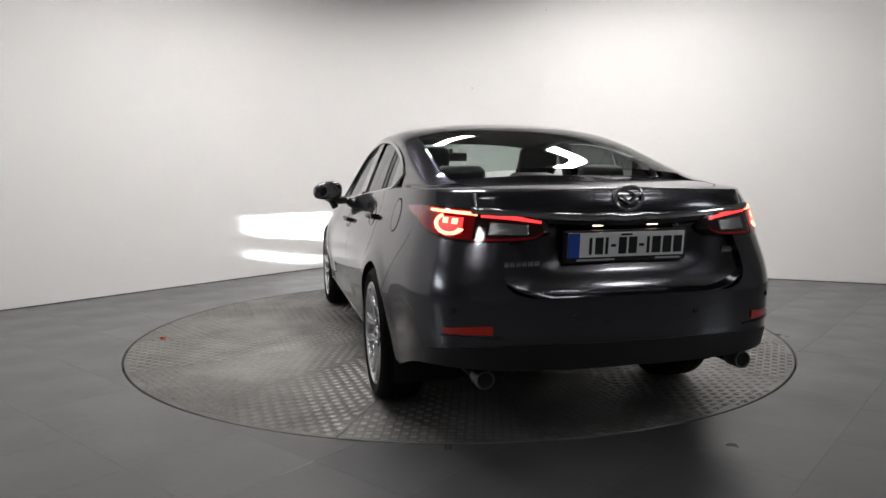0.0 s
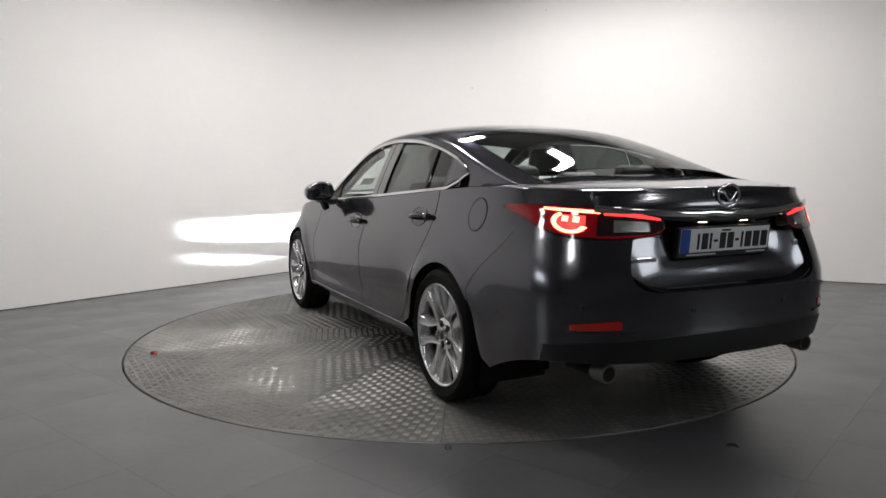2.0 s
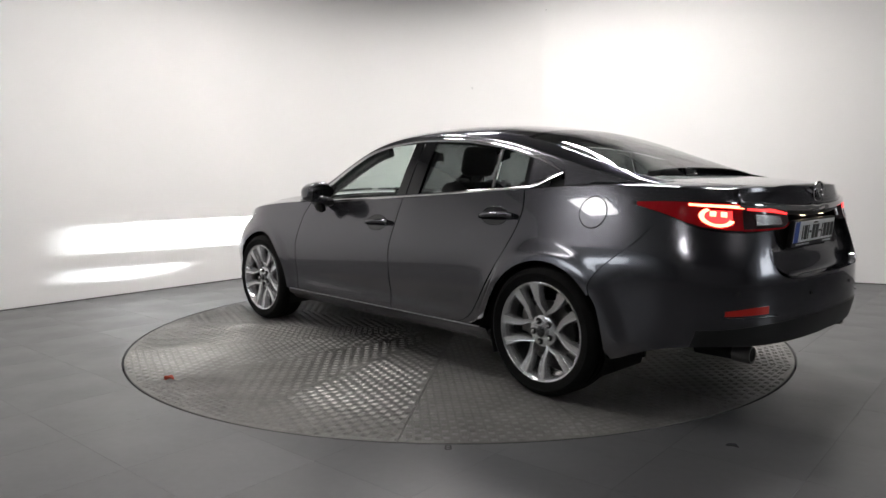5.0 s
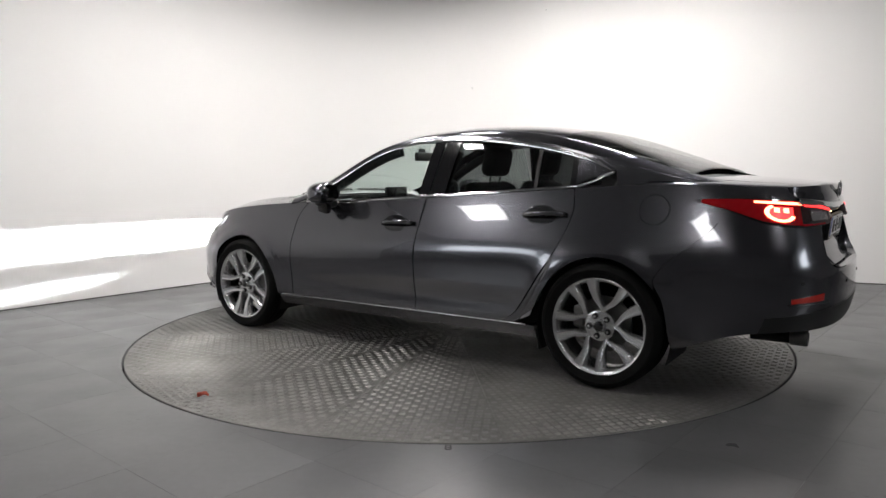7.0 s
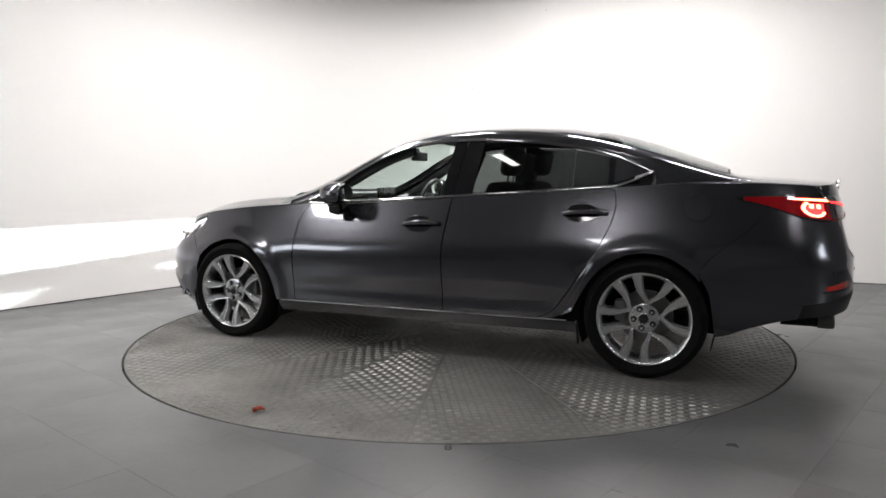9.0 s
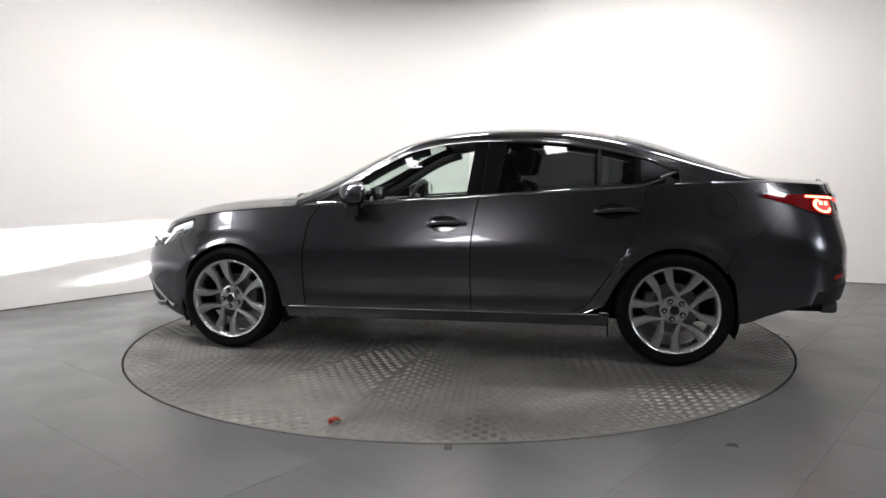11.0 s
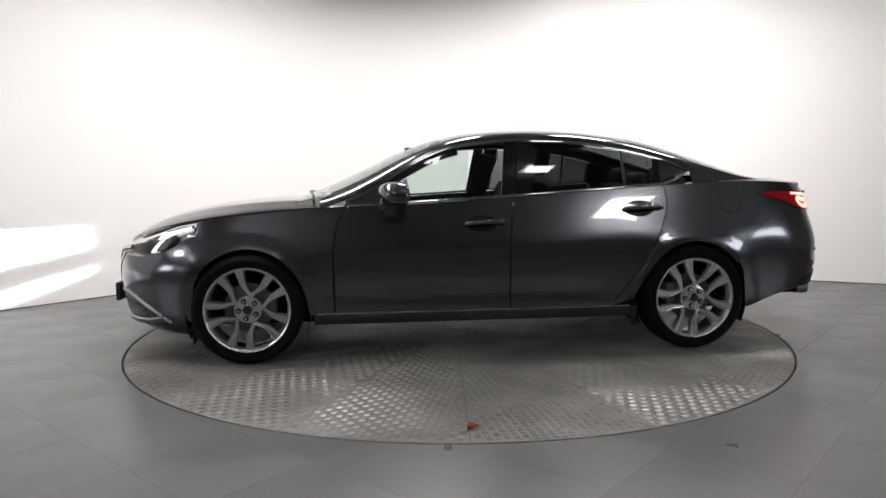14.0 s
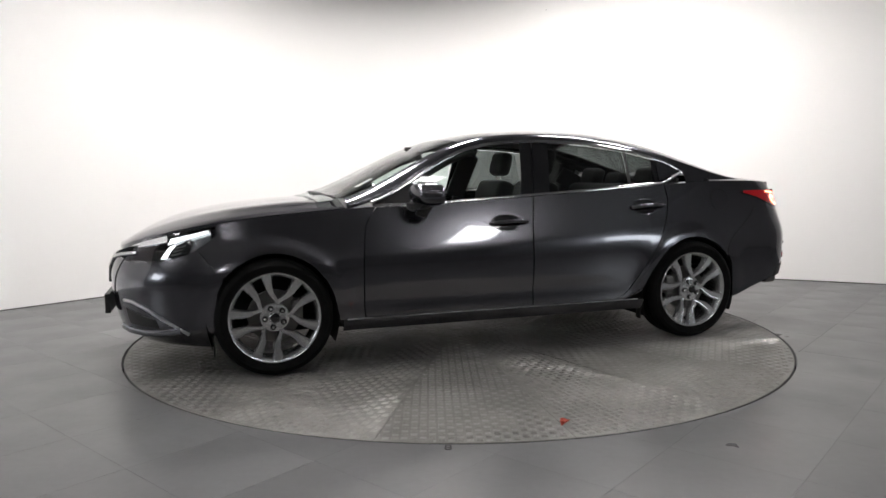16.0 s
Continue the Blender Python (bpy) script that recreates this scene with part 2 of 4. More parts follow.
def build_room():
    path = wall_path()
    thick_wall("wall_north", path, -0.02, CEIL_Z, 0.15, M_WALL, "white painted curved studio wall")
    a, b = path[0], path[-1]
    back = [Vector((a.x, a.y, 0)), Vector((a.x - 0.3, -9.0, 0))]
    thick_wall("wall_west", back, -0.02, CEIL_Z, 0.15, M_BACKWALL, "plain grey wall", -1)
    thick_wall("wall_south", [Vector((a.x - 0.45, -9.0, 0)), Vector((b.x + 0.15, -9.0, 0))], -0.02, CEIL_Z, 0.15, M_BACKWALL, "plain grey wall behind", -1)
    thick_wall("wall_east", [Vector((b.x, -9.0, 0)), Vector((b.x, b.y + 0.1, 0))], -0.02, CEIL_Z, 0.15, M_BACKWALL, "plain grey side wall", -1)
    tagged(part("ceiling", box_mesh(-7.5, 8, -9.3, 6.5, CEIL_Z, CEIL_Z + 0.1), M_CEIL), "dark grey sheet ceiling", "ceiling", kind="structure")
    # floor sheet with the round pit of the turntable
    ring = [(2.273, -0.06), (2.273, -0.003), (13.0, -0.003)]
    tagged(part("floor", lathe(ring, 160, axis="z", smooth=False), M_SEAM), "grey painted concrete floor", "floor", kind="structure")


build_room()


# ---- the turntable ----
TABLE_R = 2.262


def wedge_plate(k, n=16):
    """One wedge-shaped tread sheet with a narrow seam to its neighbours."""
    a0, a1 = radians(84.0 + 22.5 * k), radians(84.0 + 22.5 * (k + 1))
    verts, faces = [], []
    rs = (0.06, 1.1, TABLE_R - 0.004, TABLE_R - 0.002)
    for r, z in zip(rs, (0.0, 0.0, 0.0, -0.004)):
        g = 0.0016 / r
        for i in range(n + 1):
            a = a0 + g + (a1 - a0 - 2 * g) * i / n
            verts.append((r * math.cos(a), r * math.sin(a), z))
    m = n + 1
    for j in range(3):
        for i in range(n):
            faces.append((j * m + i, (j + 1) * m + i, (j + 1) * m + i + 1, j * m + i + 1))
    base = len(verts)
    verts += [(x, y, -0.006) for x, y, z in verts[:base]]
    rim = [i for i in range(m)] + [j * m + n for j in range(1, 4)] + [3 * m + i for i in range(n - 1, -1, -1)] + [2 * m, m]
    for p, q in zip(rim, rim[1:] + rim[:1]):
        faces.append((p, q, base + q, base + p))
    bm = bmesh.new()
    bm.from_mesh(mesh_of(verts, faces, smooth=False))
    bmesh.ops.recalc_face_normals(bm, faces=bm.faces)
    return bm


def tread_bars(k, pitch=0.041):
    """Raised bars of one sheet: small squares of five bars, each square turned against the next, worn low in places."""
    mid = radians(84.0 + 22.5 * (k + 0.5))
    ca, sa = math.cos(mid), math.sin(mid)
    half = radians(11.25)
    verts, faces = [], []
    n = int(2.3 / pitch)
    for i in range(2, n):
        for j in range(-n // 4, n // 4 + 1):
            cx, cy = (i + 0.5) * pitch, (j + 0.5) * pitch
            r = math.hypot(cx, cy)
            if r > TABLE_R + 0.02 or r < 0.10:
                continue
            along = (i + j) % 2
            wx, wy = ca * cx - sa * cy, sa * cx + ca * cy
            wear = noise.noise(Vector((wx * 1.1, wy * 1.1, 3.7)))
            h = 0.0017 + 0.0011 * max(-1.0, min(1.0, wear * 1.9))
            for q in range(5):
                o = (q - 2) * 0.0058
                e, w = 0.0160 - 0.0008 * abs(q - 2), 0.0024
                bx, by = (cx, cy + o) if along else (cx + o, cy)
                br, swing = math.hypot(bx, by), math.atan2(by, bx)
                if br > TABLE_R - 0.020 or abs(swing) > half - (0.017 if along else 0.020) * (abs(math.sin(swing)) if along else 1.0) / br - 0.004 / br:
                    continue
                base = len(verts)
                for s, t, z in ((-e, -w, 0.0), (e, -w, 0.0), (e, w, 0.0), (-e, w, 0.0), (-e * 0.86, -w * 0.36, h), (e * 0.86, -w * 0.36, h), (e * 0.86, w * 0.36, h), (-e * 0.86, w * 0.36, h)):
                    lx, ly = (cx + s, cy + o + t) if along else (cx + o + t, cy + s)
                    verts.append((ca * lx - sa * ly, sa * lx + ca * ly, z + 0.0001))
                if not along:
                    faces += [(base + a, base + b2, base + c, base + d) for d, c, b2, a in ((4, 5, 6, 7), (0, 1, 5, 4), (1, 2, 6, 5), (2, 3, 7, 6), (3, 0, 4, 7))]
                else:
                    faces += [(base + a, base + b2, base + c, base + d) for a, b2, c, d in ((4, 5, 6, 7), (0, 1, 5, 4), (1, 2, 6, 5), (2, 3, 7, 6), (3, 0, 4, 7))]
    me = bpy.data.meshes.new("tread_pattern")
    me.from_pydata(verts, [], faces)
    return me


def build_turntable():
    t = empty("turntable", "round steel tread-plate vehicle turntable set in the floor", "turntable")
    part("deck", lathe([(0.0, -0.007), (TABLE_R - 0.004, -0.007), (TABLE_R - 0.004, -0.05), (0.0, -0.05)], 160, axis="z"), M_RIM, t, "black steel sub-frame")
    part("edge_band", lathe([(TABLE_R - 0.0015, -0.003), (TABLE_R + 0.001, -0.004), (TABLE_R + 0.001, -0.045), (TABLE_R - 0.0015, -0.045)], 160, axis="z", closed=True), M_RIM, t, "dark edge band")
    part("pivot_cap", lathe([(0.0, 0.002), (0.05, 0.002), (0.056, -0.002), (0.056, -0.006), (0.0, -0.006)], 40, axis="z"), M_PLATE, t)
    for k in range(16):
        p = part("tread_plate", wedge_plate(k), M_PLATE, t, "worn grey steel tread sheet")
        bars = part("tread_pattern", tread_bars(k), M_BAR, p, "raised steel bars")
        bars["kind"] = "stuff"
    return t


turntable = build_turntable()


# ---- floor tiles ----
TILE, TU, TV = 0.52, -2.258, 1.49
E1, E2 = Vector((math.cos(radians(50.66)), math.sin(radians(50.66)), 0)), Vector((-math.sin(radians(50.66)), math.cos(radians(50.66)), 0))


def build_tiles(floor):
    """Painted square slabs aligned with the long wall; those cut by the pit are trimmed round it."""
    g, rad = 0.0007, 2.275
    h = TILE / 2 - g
    bm = box_mesh(-h, h, -h, h, -0.012, 0.0, 0.0)
    me = bpy.data.meshes.new("floor_tile")
    bm.to_mesh(me)
    bm.free()
    me.materials.append(M_FLOOR)
    verts, faces, rest, rest_faces = [], [], [], []
    for i in range(-18, 24):
        for j in range(-24, 18):
            c = E1 * (TU + TILE * (i + 0.5)) + E2 * (TV + TILE * (j + 0.5))
            if c.y < -8.8 or abs(c.x) > 6.6 or c.y > 4.4:
                continue
            if (c - LW0).dot(Vector((LDIR.y, -LDIR.x, 0))) < -0.30 or (c - RW0).dot(Vector((-RDIR.y, RDIR.x, 0))) < -0.30:
                continue
            corners = [c + E1 * sx * h + E2 * sy * h for sx, sy in ((-1, -1), (1, -1), (1, 1), (-1, 1))]
            far = [p.length > rad for p in corners]
            d = max(abs(c.dot(E1)) - h, 0), max(abs(c.dot(E2)) - h, 0)
            if math.hypot(*d) > rad:
                if c.y > -3.3 and abs(c.x) < 5.4:
                    part("floor_tile", me, M_FLOOR, floor, "", pose(c.x, c.y, 0, 0, 0, 50.66))
                else:
                    rest_faces.append(tuple(range(len(rest), len(rest) + 4)))
                    rest += corners
                continue
            if not any(far):
                continue
            walkers = []
            for a, b in zip(corners, corners[1:] + corners[:1]):
                walkers += [a.lerp(b, q / 40) for q in range(40)]
            out = [p.length > rad for p in walkers]
            if all(out):
                base = len(verts)
                verts += corners
                faces.append(tuple(range(base, base + 4)))
                continue
            for s in [q for q in range(160) if out[q] and not out[q - 1]]:
                run = []
                while out[(s + len(run)) % 160]:
                    run.append(walkers[(s + len(run)) % 160])
                if len(run) < 2:
                    continue
                p0, p1 = run[0].normalized() * rad, run[-1].normalized() * rad
                run = [p for q, p in enumerate(run) if q in (0, len(run) - 1) or (s + q) % 40 == 0]
                a0, a1 = math.atan2(p1.y, p1.x), math.atan2(p0.y, p0.x)
                da = (a1 - a0 + math.pi) % (2 * math.pi) - math.pi
                arc = [Vector((rad * math.cos(a0 + da * q / 12), rad * math.sin(a0 + da * q / 12), 0)) for q in range(13)]
                base = len(verts)
                verts += run + arc
                faces.append(tuple(range(base, len(verts))))
    far = part("floor_slab_field", mesh_of(rest, rest_faces, smooth=False), M_FLOOR, floor, "grey painted slabs")
    far["kind"] = "stuff"
    edging = part("floor_edging", mesh_of(verts, faces, smooth=False), M_FLOOR, floor, "slabs trimmed round the turntable pit")
    bm = bmesh.new()
    bm.from_mesh(edging.data)
    bmesh.ops.triangulate(bm, faces=bm.faces, ngon_method="EAR_CLIP")
    bmesh.ops.recalc_face_normals(bm, faces=bm.faces)
    for f in bm.faces:
        if f.normal.z < 0:
            f.normal_flip()
    bm.to_mesh(edging.data)
    bm.free()


# ---- the car: surfaces (x forward, y to its left, z up, between the axles) ----
X_REAR = curve((0.25, -2.37), (0.30, -2.43), (0.40, -2.485), (0.52, -2.505), (0.66, -2.505), (0.75, -2.488), (0.85, -2.462), (0.95, -2.435), (1.0, -2.425), (1.085, -2.378))
X_LID = curve((0.64, -2.505), (0.665, -2.480), (0.68, -2.437), (0.80, -2.40), (0.92, -2.385), (0.965, -2.405), (1.0, -2.418), (1.04, -2.410), (1.085, -2.375))
X_FRONT = curve((0.17, 2.20), (0.24, 2.30), (0.40, 2.34), (0.55, 2.35), (0.66, 2.33), (0.72, 2.29), (0.78, 2.22))
WIDTH = curve((-2.0, 0.850), (-1.68, 0.862), (-1.2, 0.880), (-0.5, 0.888), (0.3, 0.888), (0.9, 0.885), (1.4, 0.882), (2.0, 0.865))
SECTION = curve((0.0, 0.93), (0.1, 0.980), (0.3, 0.992), (0.50, 1.0), (0.58, 0.997), (0.65, 0.985), (0.70, 0.972), (0.80, 0.945), (0.90, 0.9175), (1.0, 0.889))
SHOULDER = curve((2.32, 0.700), (2.15, 0.768), (1.9, 0.838), (1.6, 0.890), (1.3, 0.920), (1.0, 0.942), (0.8, 0.955), (0.6, 0.956), (0.2, 0.975),
                 (-0.245, 1.0), (-0.81, 1.035), (-1.26, 1.064), (-1.6, 1.083), (-1.9, 1.083), (-2.2, 1.070), (-2.4, 1.056))
RAIL = curve((0.98, 0.957), (0.80, 1.01), (0.62, 1.098), (0.4, 1.228), (0.18, 1.326), (-0.07, 1.370), (-0.3, 1.382), (-0.63, 1.369), (-0.98, 1.322),
             (-1.3, 1.243), (-1.6, 1.160), (-1.85, 1.100), (-2.0, 1.084))
CROWN = curve((1.16, 0.990), (0.95, 1.062), (0.65, 1.205), (0.3, 1.357), (0.06, 1.421), (-0.15, 1.445), (-0.44, 1.458), (-0.76, 1.448), (-1.17, 1.388),
              (-1.58, 1.255), (-1.9, 1.140), (-2.05, 1.108))
WAIST_IN = curve((1.0, 0.008), (-0.6, 0.012), (-1.2, 0.03), (-1.6, 0.045), (-2.0, 0.05))
HOOD = curve((2.31, 0.712), (2.2, 0.785), (2.05, 0.864), (1.88, 0.920), (1.6, 0.970), (1.2, 1.000), (0.9, 1.000))
DECK = curve((-1.6, 1.15), (-1.8, 1.135), (-2.0, 1.118), (-2.2, 1.102), (-2.38, 1.083))


def eased(f, a, b, reach):
    """The same line with its corners eased over a short reach."""
    xs = np.linspace(a - 2 * reach, b + 2 * reach, 700)
    step = xs[1] - xs[0]
    ys = np.array([f(x) for x in xs])
    n = max(1, int(reach / step))
    k = np.hanning(2 * n + 3)[1:-1]
    pad = np.concatenate([np.full(n, ys[0]), ys, np.full(n, ys[-1])])
    out = np.convolve(pad, k / k.sum(), "valid")
    return lambda x: float(np.interp(x, xs, out))


CROWN, RAIL = eased(CROWN, -2.05, 1.16, 0.22), eased(RAIL, -2.0, 0.98, 0.12)
HOOD, DECK, SHOULDER = eased(HOOD, 0.9, 2.31, 0.12), eased(DECK, -2.38, -1.6, 0.12), eased(SHOULDER, -2.4, 2.32, 0.15)
AXLE, WHEEL_R, ARCH_R, ARCH_H, ARCH_Z = 1.415, 0.337, 0.362, 0.388, 0.318


def end_round(x, z):
    r, f = X_REAR(z), X_FRONT(z)
    k = 1.0
    for d, length, p, q in (((x - r), 0.92, 5.2, 2.6), ((f - x), 0.85, 2.8, 2.1)):
        if d < length:
            k *= max(0.0, 1 - (1 - max(d, 0) / length) ** p) ** (1 / q)
    return k


def side_y(x, z):
    """Half-width of the lower body at length x and height z."""
    zs = SHOULDER(x)
    y = WIDTH(x) * SECTION(min(max((z - 0.22) / (zs - 0.22), 0), 1))
    lift = math.exp(-((z - 0.55) / 0.17) ** 2)
    y += lift * (0.016 * math.exp(-((x - AXLE) / 0.40) ** 4) + 0.020 * math.exp(-((x + AXLE) / 0.42) ** 4))
    f = min(1, max(0, (0.485 - math.hypot(abs(x) - AXLE, z - 0.325)) / 0.085))
    y += 0.008 * f * f * (3 - 2 * f)
    # scooped lower doors and the soft line above the sill
    y -= 0.010 * math.exp(-((z - 0.40) / 0.06) ** 2) * math.exp(-(x / 0.95) ** 6)
    return y * end_round(x, z)


def low(x, z, off=0.0):
    """A point of the lower body, lifted off it by a few millimetres."""
    p = Vector((x, side_y(x, z), z))
    return p + low_normal(x, z) * off if off else p


def end_x(y, z, front=False):
    """Length position at which the lower body is y wide near its front or rear end."""
    a, b = (X_FRONT(z), 1.2) if front else (X_REAR(z), -1.2)
    for _ in range(18):
        m = (a + b) / 2
        a, b = (m, b) if side_y(m, z) < y else (a, m)
    return (a + b) / 2


def lid_inset(y, z):
    """How far the boot lid lies inside the outline of the corners."""
    return (X_LID(z) - X_REAR(z)) * math.exp(-(abs(y) / 0.52) ** 8) if z > 0.62 else 0.0


def low_normal(x, z):
    e = 0.004
    a = Vector((2 * e, side_y(x + e, z) - side_y(x - e, z), 0))
    b = Vector((0, side_y(x, z + e) - side_y(x, z - e), 2 * e))
    return b.cross(a).normalized()


def up_y(x, z):
    """Half-width of the glasshouse side."""
    zs = SHOULDER(x)
    d = z - zs
    return side_y(x, zs) - WAIST_IN(x) - 0.32 * d - 0.25 * d * d


def upper(x, z, off=0.0):
    p = Vector((x, up_y(x, z), z))
    return p + Vector((0, 0.93, 0.37)) * off if off else p


def top(x, n, off=0.0):
    """The roof, windscreen and rear window surface; n runs from -1 to 1 across the car."""
    zr, zc = RAIL(x), CROWN(x)
    return Vector((x, n * up_y(x, zr), zr + (zc - zr) * max(0, 1 - abs(n) ** 2.4) ** 0.62 + off))


def hood_at(x, n, off=0.0):
    zs = SHOULDER(x)
    crease = 0.012 * math.exp(-((abs(n) - 0.70) / 0.10) ** 2) * min(1, max(0, (2.2 - x) / 0.6))
    return Vector((x, n * side_y(x, zs), zs + (HOOD(x) - zs) * max(0, 1 - abs(n) ** 2.2) ** 0.7 + crease + off))


def deck_at(x, n, off=0.0):
    zs = SHOULDER(x)
    return Vector((x, n * side_y(x, zs), zs + (DECK(x) - zs) * max(0, 1 - abs(n) ** 2.6) ** 0.7 + off))


def panel(x0, x1, z0, z1, nu=24, nv=20, depth=0.02, surf=low, power=1.0, off=0.0):
    """A body panel between two edges x0(z), x1(z) and two edges z0(x), z1(x) on one of the surfaces."""
    def f(u, v):
        x = x0(0.6) + u * (x1(0.6) - x0(0.6))
        z = 0.6
        for _ in range(5):
            z = z0(x) + v * (z1(x) - z0(x))
            x = x0(z) + (x1(z) - x0(z)) * (1 - (1 - u) ** power)
        return surf(x, z, off) if off else surf(x, z)
    return sheet(f, nu, nv, depth, lambda p: Vector((-0.25 * p.x / 2.4, -1 if p.y > 0.05 else 0, 0)).normalized())


const = lambda c: (lambda _: c)
GAP = 0.0035


def arch(x):
    d = abs(abs(x) - AXLE)
    return ARCH_Z + ARCH_H * math.sqrt(max(0, 1 - (d / ARCH_R) ** 2)) if d < ARCH_R else 0.0


FDOOR_FRONT = curve((0.22, 0.842), (0.33, 0.893), (0.58, 0.896), (0.83, 0.872), (0.965, 0.79))
DOOR_MID = curve((0.30, -0.203), (0.65, -0.200), (1.0, -0.240), (1.38, -0.296))
RDOOR_REAR = curve((0.30, -0.80), (0.335, -0.88), (0.43, -0.962), (0.543, -1.040), (0.752, -1.172), (0.90, -1.232), (0.96, -1.243), (1.07, -1.228))
BUMPER_FRONT = curve((0.2, 1.752), (0.50, 1.72), (0.575, 1.686), (0.64, 1.742), (0.73, 1.822))
LAMP_LOW = curve((1.70, 0.825), (1.75, 0.780), (1.82, 0.735), (1.95, 0.680), (2.1, 0.655), (2.3, 0.650))
LID_LOW = curve((0.34, 0.674), (0.43, 0.692), (0.504, 0.730), (0.56, 0.80), (0.60, 0.885), (0.62, 1.0))
BUMPER_REAR = curve((0.26, -1.78), (0.50, -1.745), (0.60, -1.70), (0.646, -1.72), (0.869, -1.963), (0.92, -2.0))
BUMPER_LOW = curve((-2.5, 0.388), (-2.3, 0.388), (-2.13, 0.367), (-1.95, 0.315), (-1.80, 0.258), (-1.7, 0.25))
SILL = const(0.302)


def both_sides(name, make, material, parents, label=""):
    bm = make()
    other = mirrored(bm)
    return part(name, bm, material, parents[0], label), part(name, other, material, parents[1], label)


def car_body(car):
    cc = (car, car)
    # bonnet
    part("bonnet", sheet(lambda u, v: hood_at(0.98 + (2.285 - 0.98) * (1 - (1 - u) ** 1.7), (v * 2 - 1) * 0.985), 40, 44, 0.02, (0, 0, -1)), M_PAINT, car)
    # wings with the arch cut into them
    def wing_low(x):
        if x > 1.685:
            return 0.578 + (x - 1.685) * 1.12
        return arch(x) if arch(x) > 0.225 else 0.297
    both_sides("front_wing", lambda: panel(lambda z: FDOOR_FRONT(z) + GAP, lambda z: 1.82, wing_low, lambda x: min(SHOULDER(x) - 0.002, LAMP_LOW(x) + 0.004 if x > 1.72 else 9), 80, 26, 0.03), M_PAINT, cc)
    # front bumper, wrapped round the nose
    def bumper_f(u, v):
        side, w = (1, 1 - u * 2) if u <= 0.5 else (-1, u * 2 - 1)
        x = 2.0
        for _ in range(5):
            zt = LAMP_LOW(x)
            z = 0.175 + v * (zt - 0.175)
            xf = X_FRONT(z)
            x = xf - (xf - BUMPER_FRONT(z) - GAP) * w ** 2.0
        p = low(min(x, xf - 1e-5), z)
        return Vector((p.x, p.y * side, p.z)) if w > 0 else Vector((xf, 0, z))
    part("front_bumper", sheet(bumper_f, 64, 24, 0.02, lambda p: Vector((0, -math.copysign(1, p.y), 0)) if abs(p.y) > 0.62 else Vector((-1, 0, 0))), M_PAINT, car)
    # doors
    def door_panel(x0, x1):
        return lambda: panel(lambda z: x0(z) - GAP, lambda z: x1(z) + GAP, SILL, lambda x: SHOULDER(x) - 0.002, 30, 34, 0.03)
    doors = []
    for nm, a, b in (("front_door", FDOOR_FRONT, DOOR_MID), ("rear_door", DOOR_MID, RDOOR_REAR)):
        doors.append(both_sides(nm, door_panel(a, b), M_PAINT, cc))
    # sills
    both_sides("sill", lambda: panel(lambda z: 1.02, lambda z: -1.03, const(0.222), const(0.294), 40, 6, 0.05), M_PAINT, cc)
    # rear quarters
    def quarter(u, v):
        z = 0.6
        x = -1.5
        for _ in range(14):
            r = RDOOR_REAR(z) - GAP
            e = BUMPER_REAR(z) + 0.0008 if z < 0.90 else max(-2.0 - (z - 0.90) * 2.9, end_x(0.606, z))
            x = r + (e - r) * u
            zb = (arch(x) if arch(x) > 0.225 else 0.30) if x > -1.70 else 0.565
            zt = SHOULDER(x) - 0.001
            z = 0.6 * z + 0.4 * (zb + v * (zt - zb))
        return low(x, z)
    both_sides("rear_quarter", lambda: sheet(quarter, 100, 34, 0.03, (0, -1, 0)), M_PAINT, cc)
    # rear bumper
    def bumper_r(u, v):
        side, w = (1, 1 - u * 2) if u <= 0.5 else (-1, u * 2 - 1)
        z = 0.5
        for _ in range(10):
            xr = X_REAR(z)
            x = xr + (BUMPER_REAR(z) - GAP - xr) * w ** 2.0
            zt = min(LID_LOW(side_y(x, 0.75) + 0.003) - 0.005, 0.935)
            zlow = BUMPER_LOW(x)
            z = zlow + v * (zt - zlow)
        xr = X_REAR(z)
        x = xr + (BUMPER_REAR(z) - GAP - xr) * w ** 2.0
        p = low(max(x, xr + 1e-5), z)
        return Vector((p.x, p.y * side, p.z)) if w > 0 else Vector((xr, 0, z))
    part("rear_bumper", sheet(bumper_r, 80, 30, 0.02, lambda p: Vector((0, -math.copysign(1, p.y), 0)) if abs(p.y) > 0.66 else Vector((1, 0, 0))), M_PAINT, car)
    # boot lid: top and rear face in one
    def lid(u, v):
        n = v * 2 - 1
        if u < 0.45:
            k = u / 0.45
            x = -1.80 + (-2.362 + 1.80) * k
            return deck_at(x, n * (0.80 + 0.02 * k))
        k = (u - 0.45) / 0.55
        y = n * 0.60
        z0 = deck_at(-2.362, n * 0.82).z - 0.003
        z = z0 + (LID_LOW(abs(y)) - z0) * k
        x = (end_x(abs(y), z) if abs(y) > 0.01 else X_REAR(z)) + lid_inset(y, z)
        lip = 0.016 * math.exp(-((z - z0) / 0.018) ** 2)
        dish = 0.022 * math.exp(-((z - 0.85) / 0.08) ** 4) * math.exp(-(y / 0.34) ** 8)
        return Vector((x - lip + dish, y, z))
    part("boot_lid", sheet(lid, 90, 60, 0.02, (0.7, 0, -0.7), angle=70), M_PAINT, car)
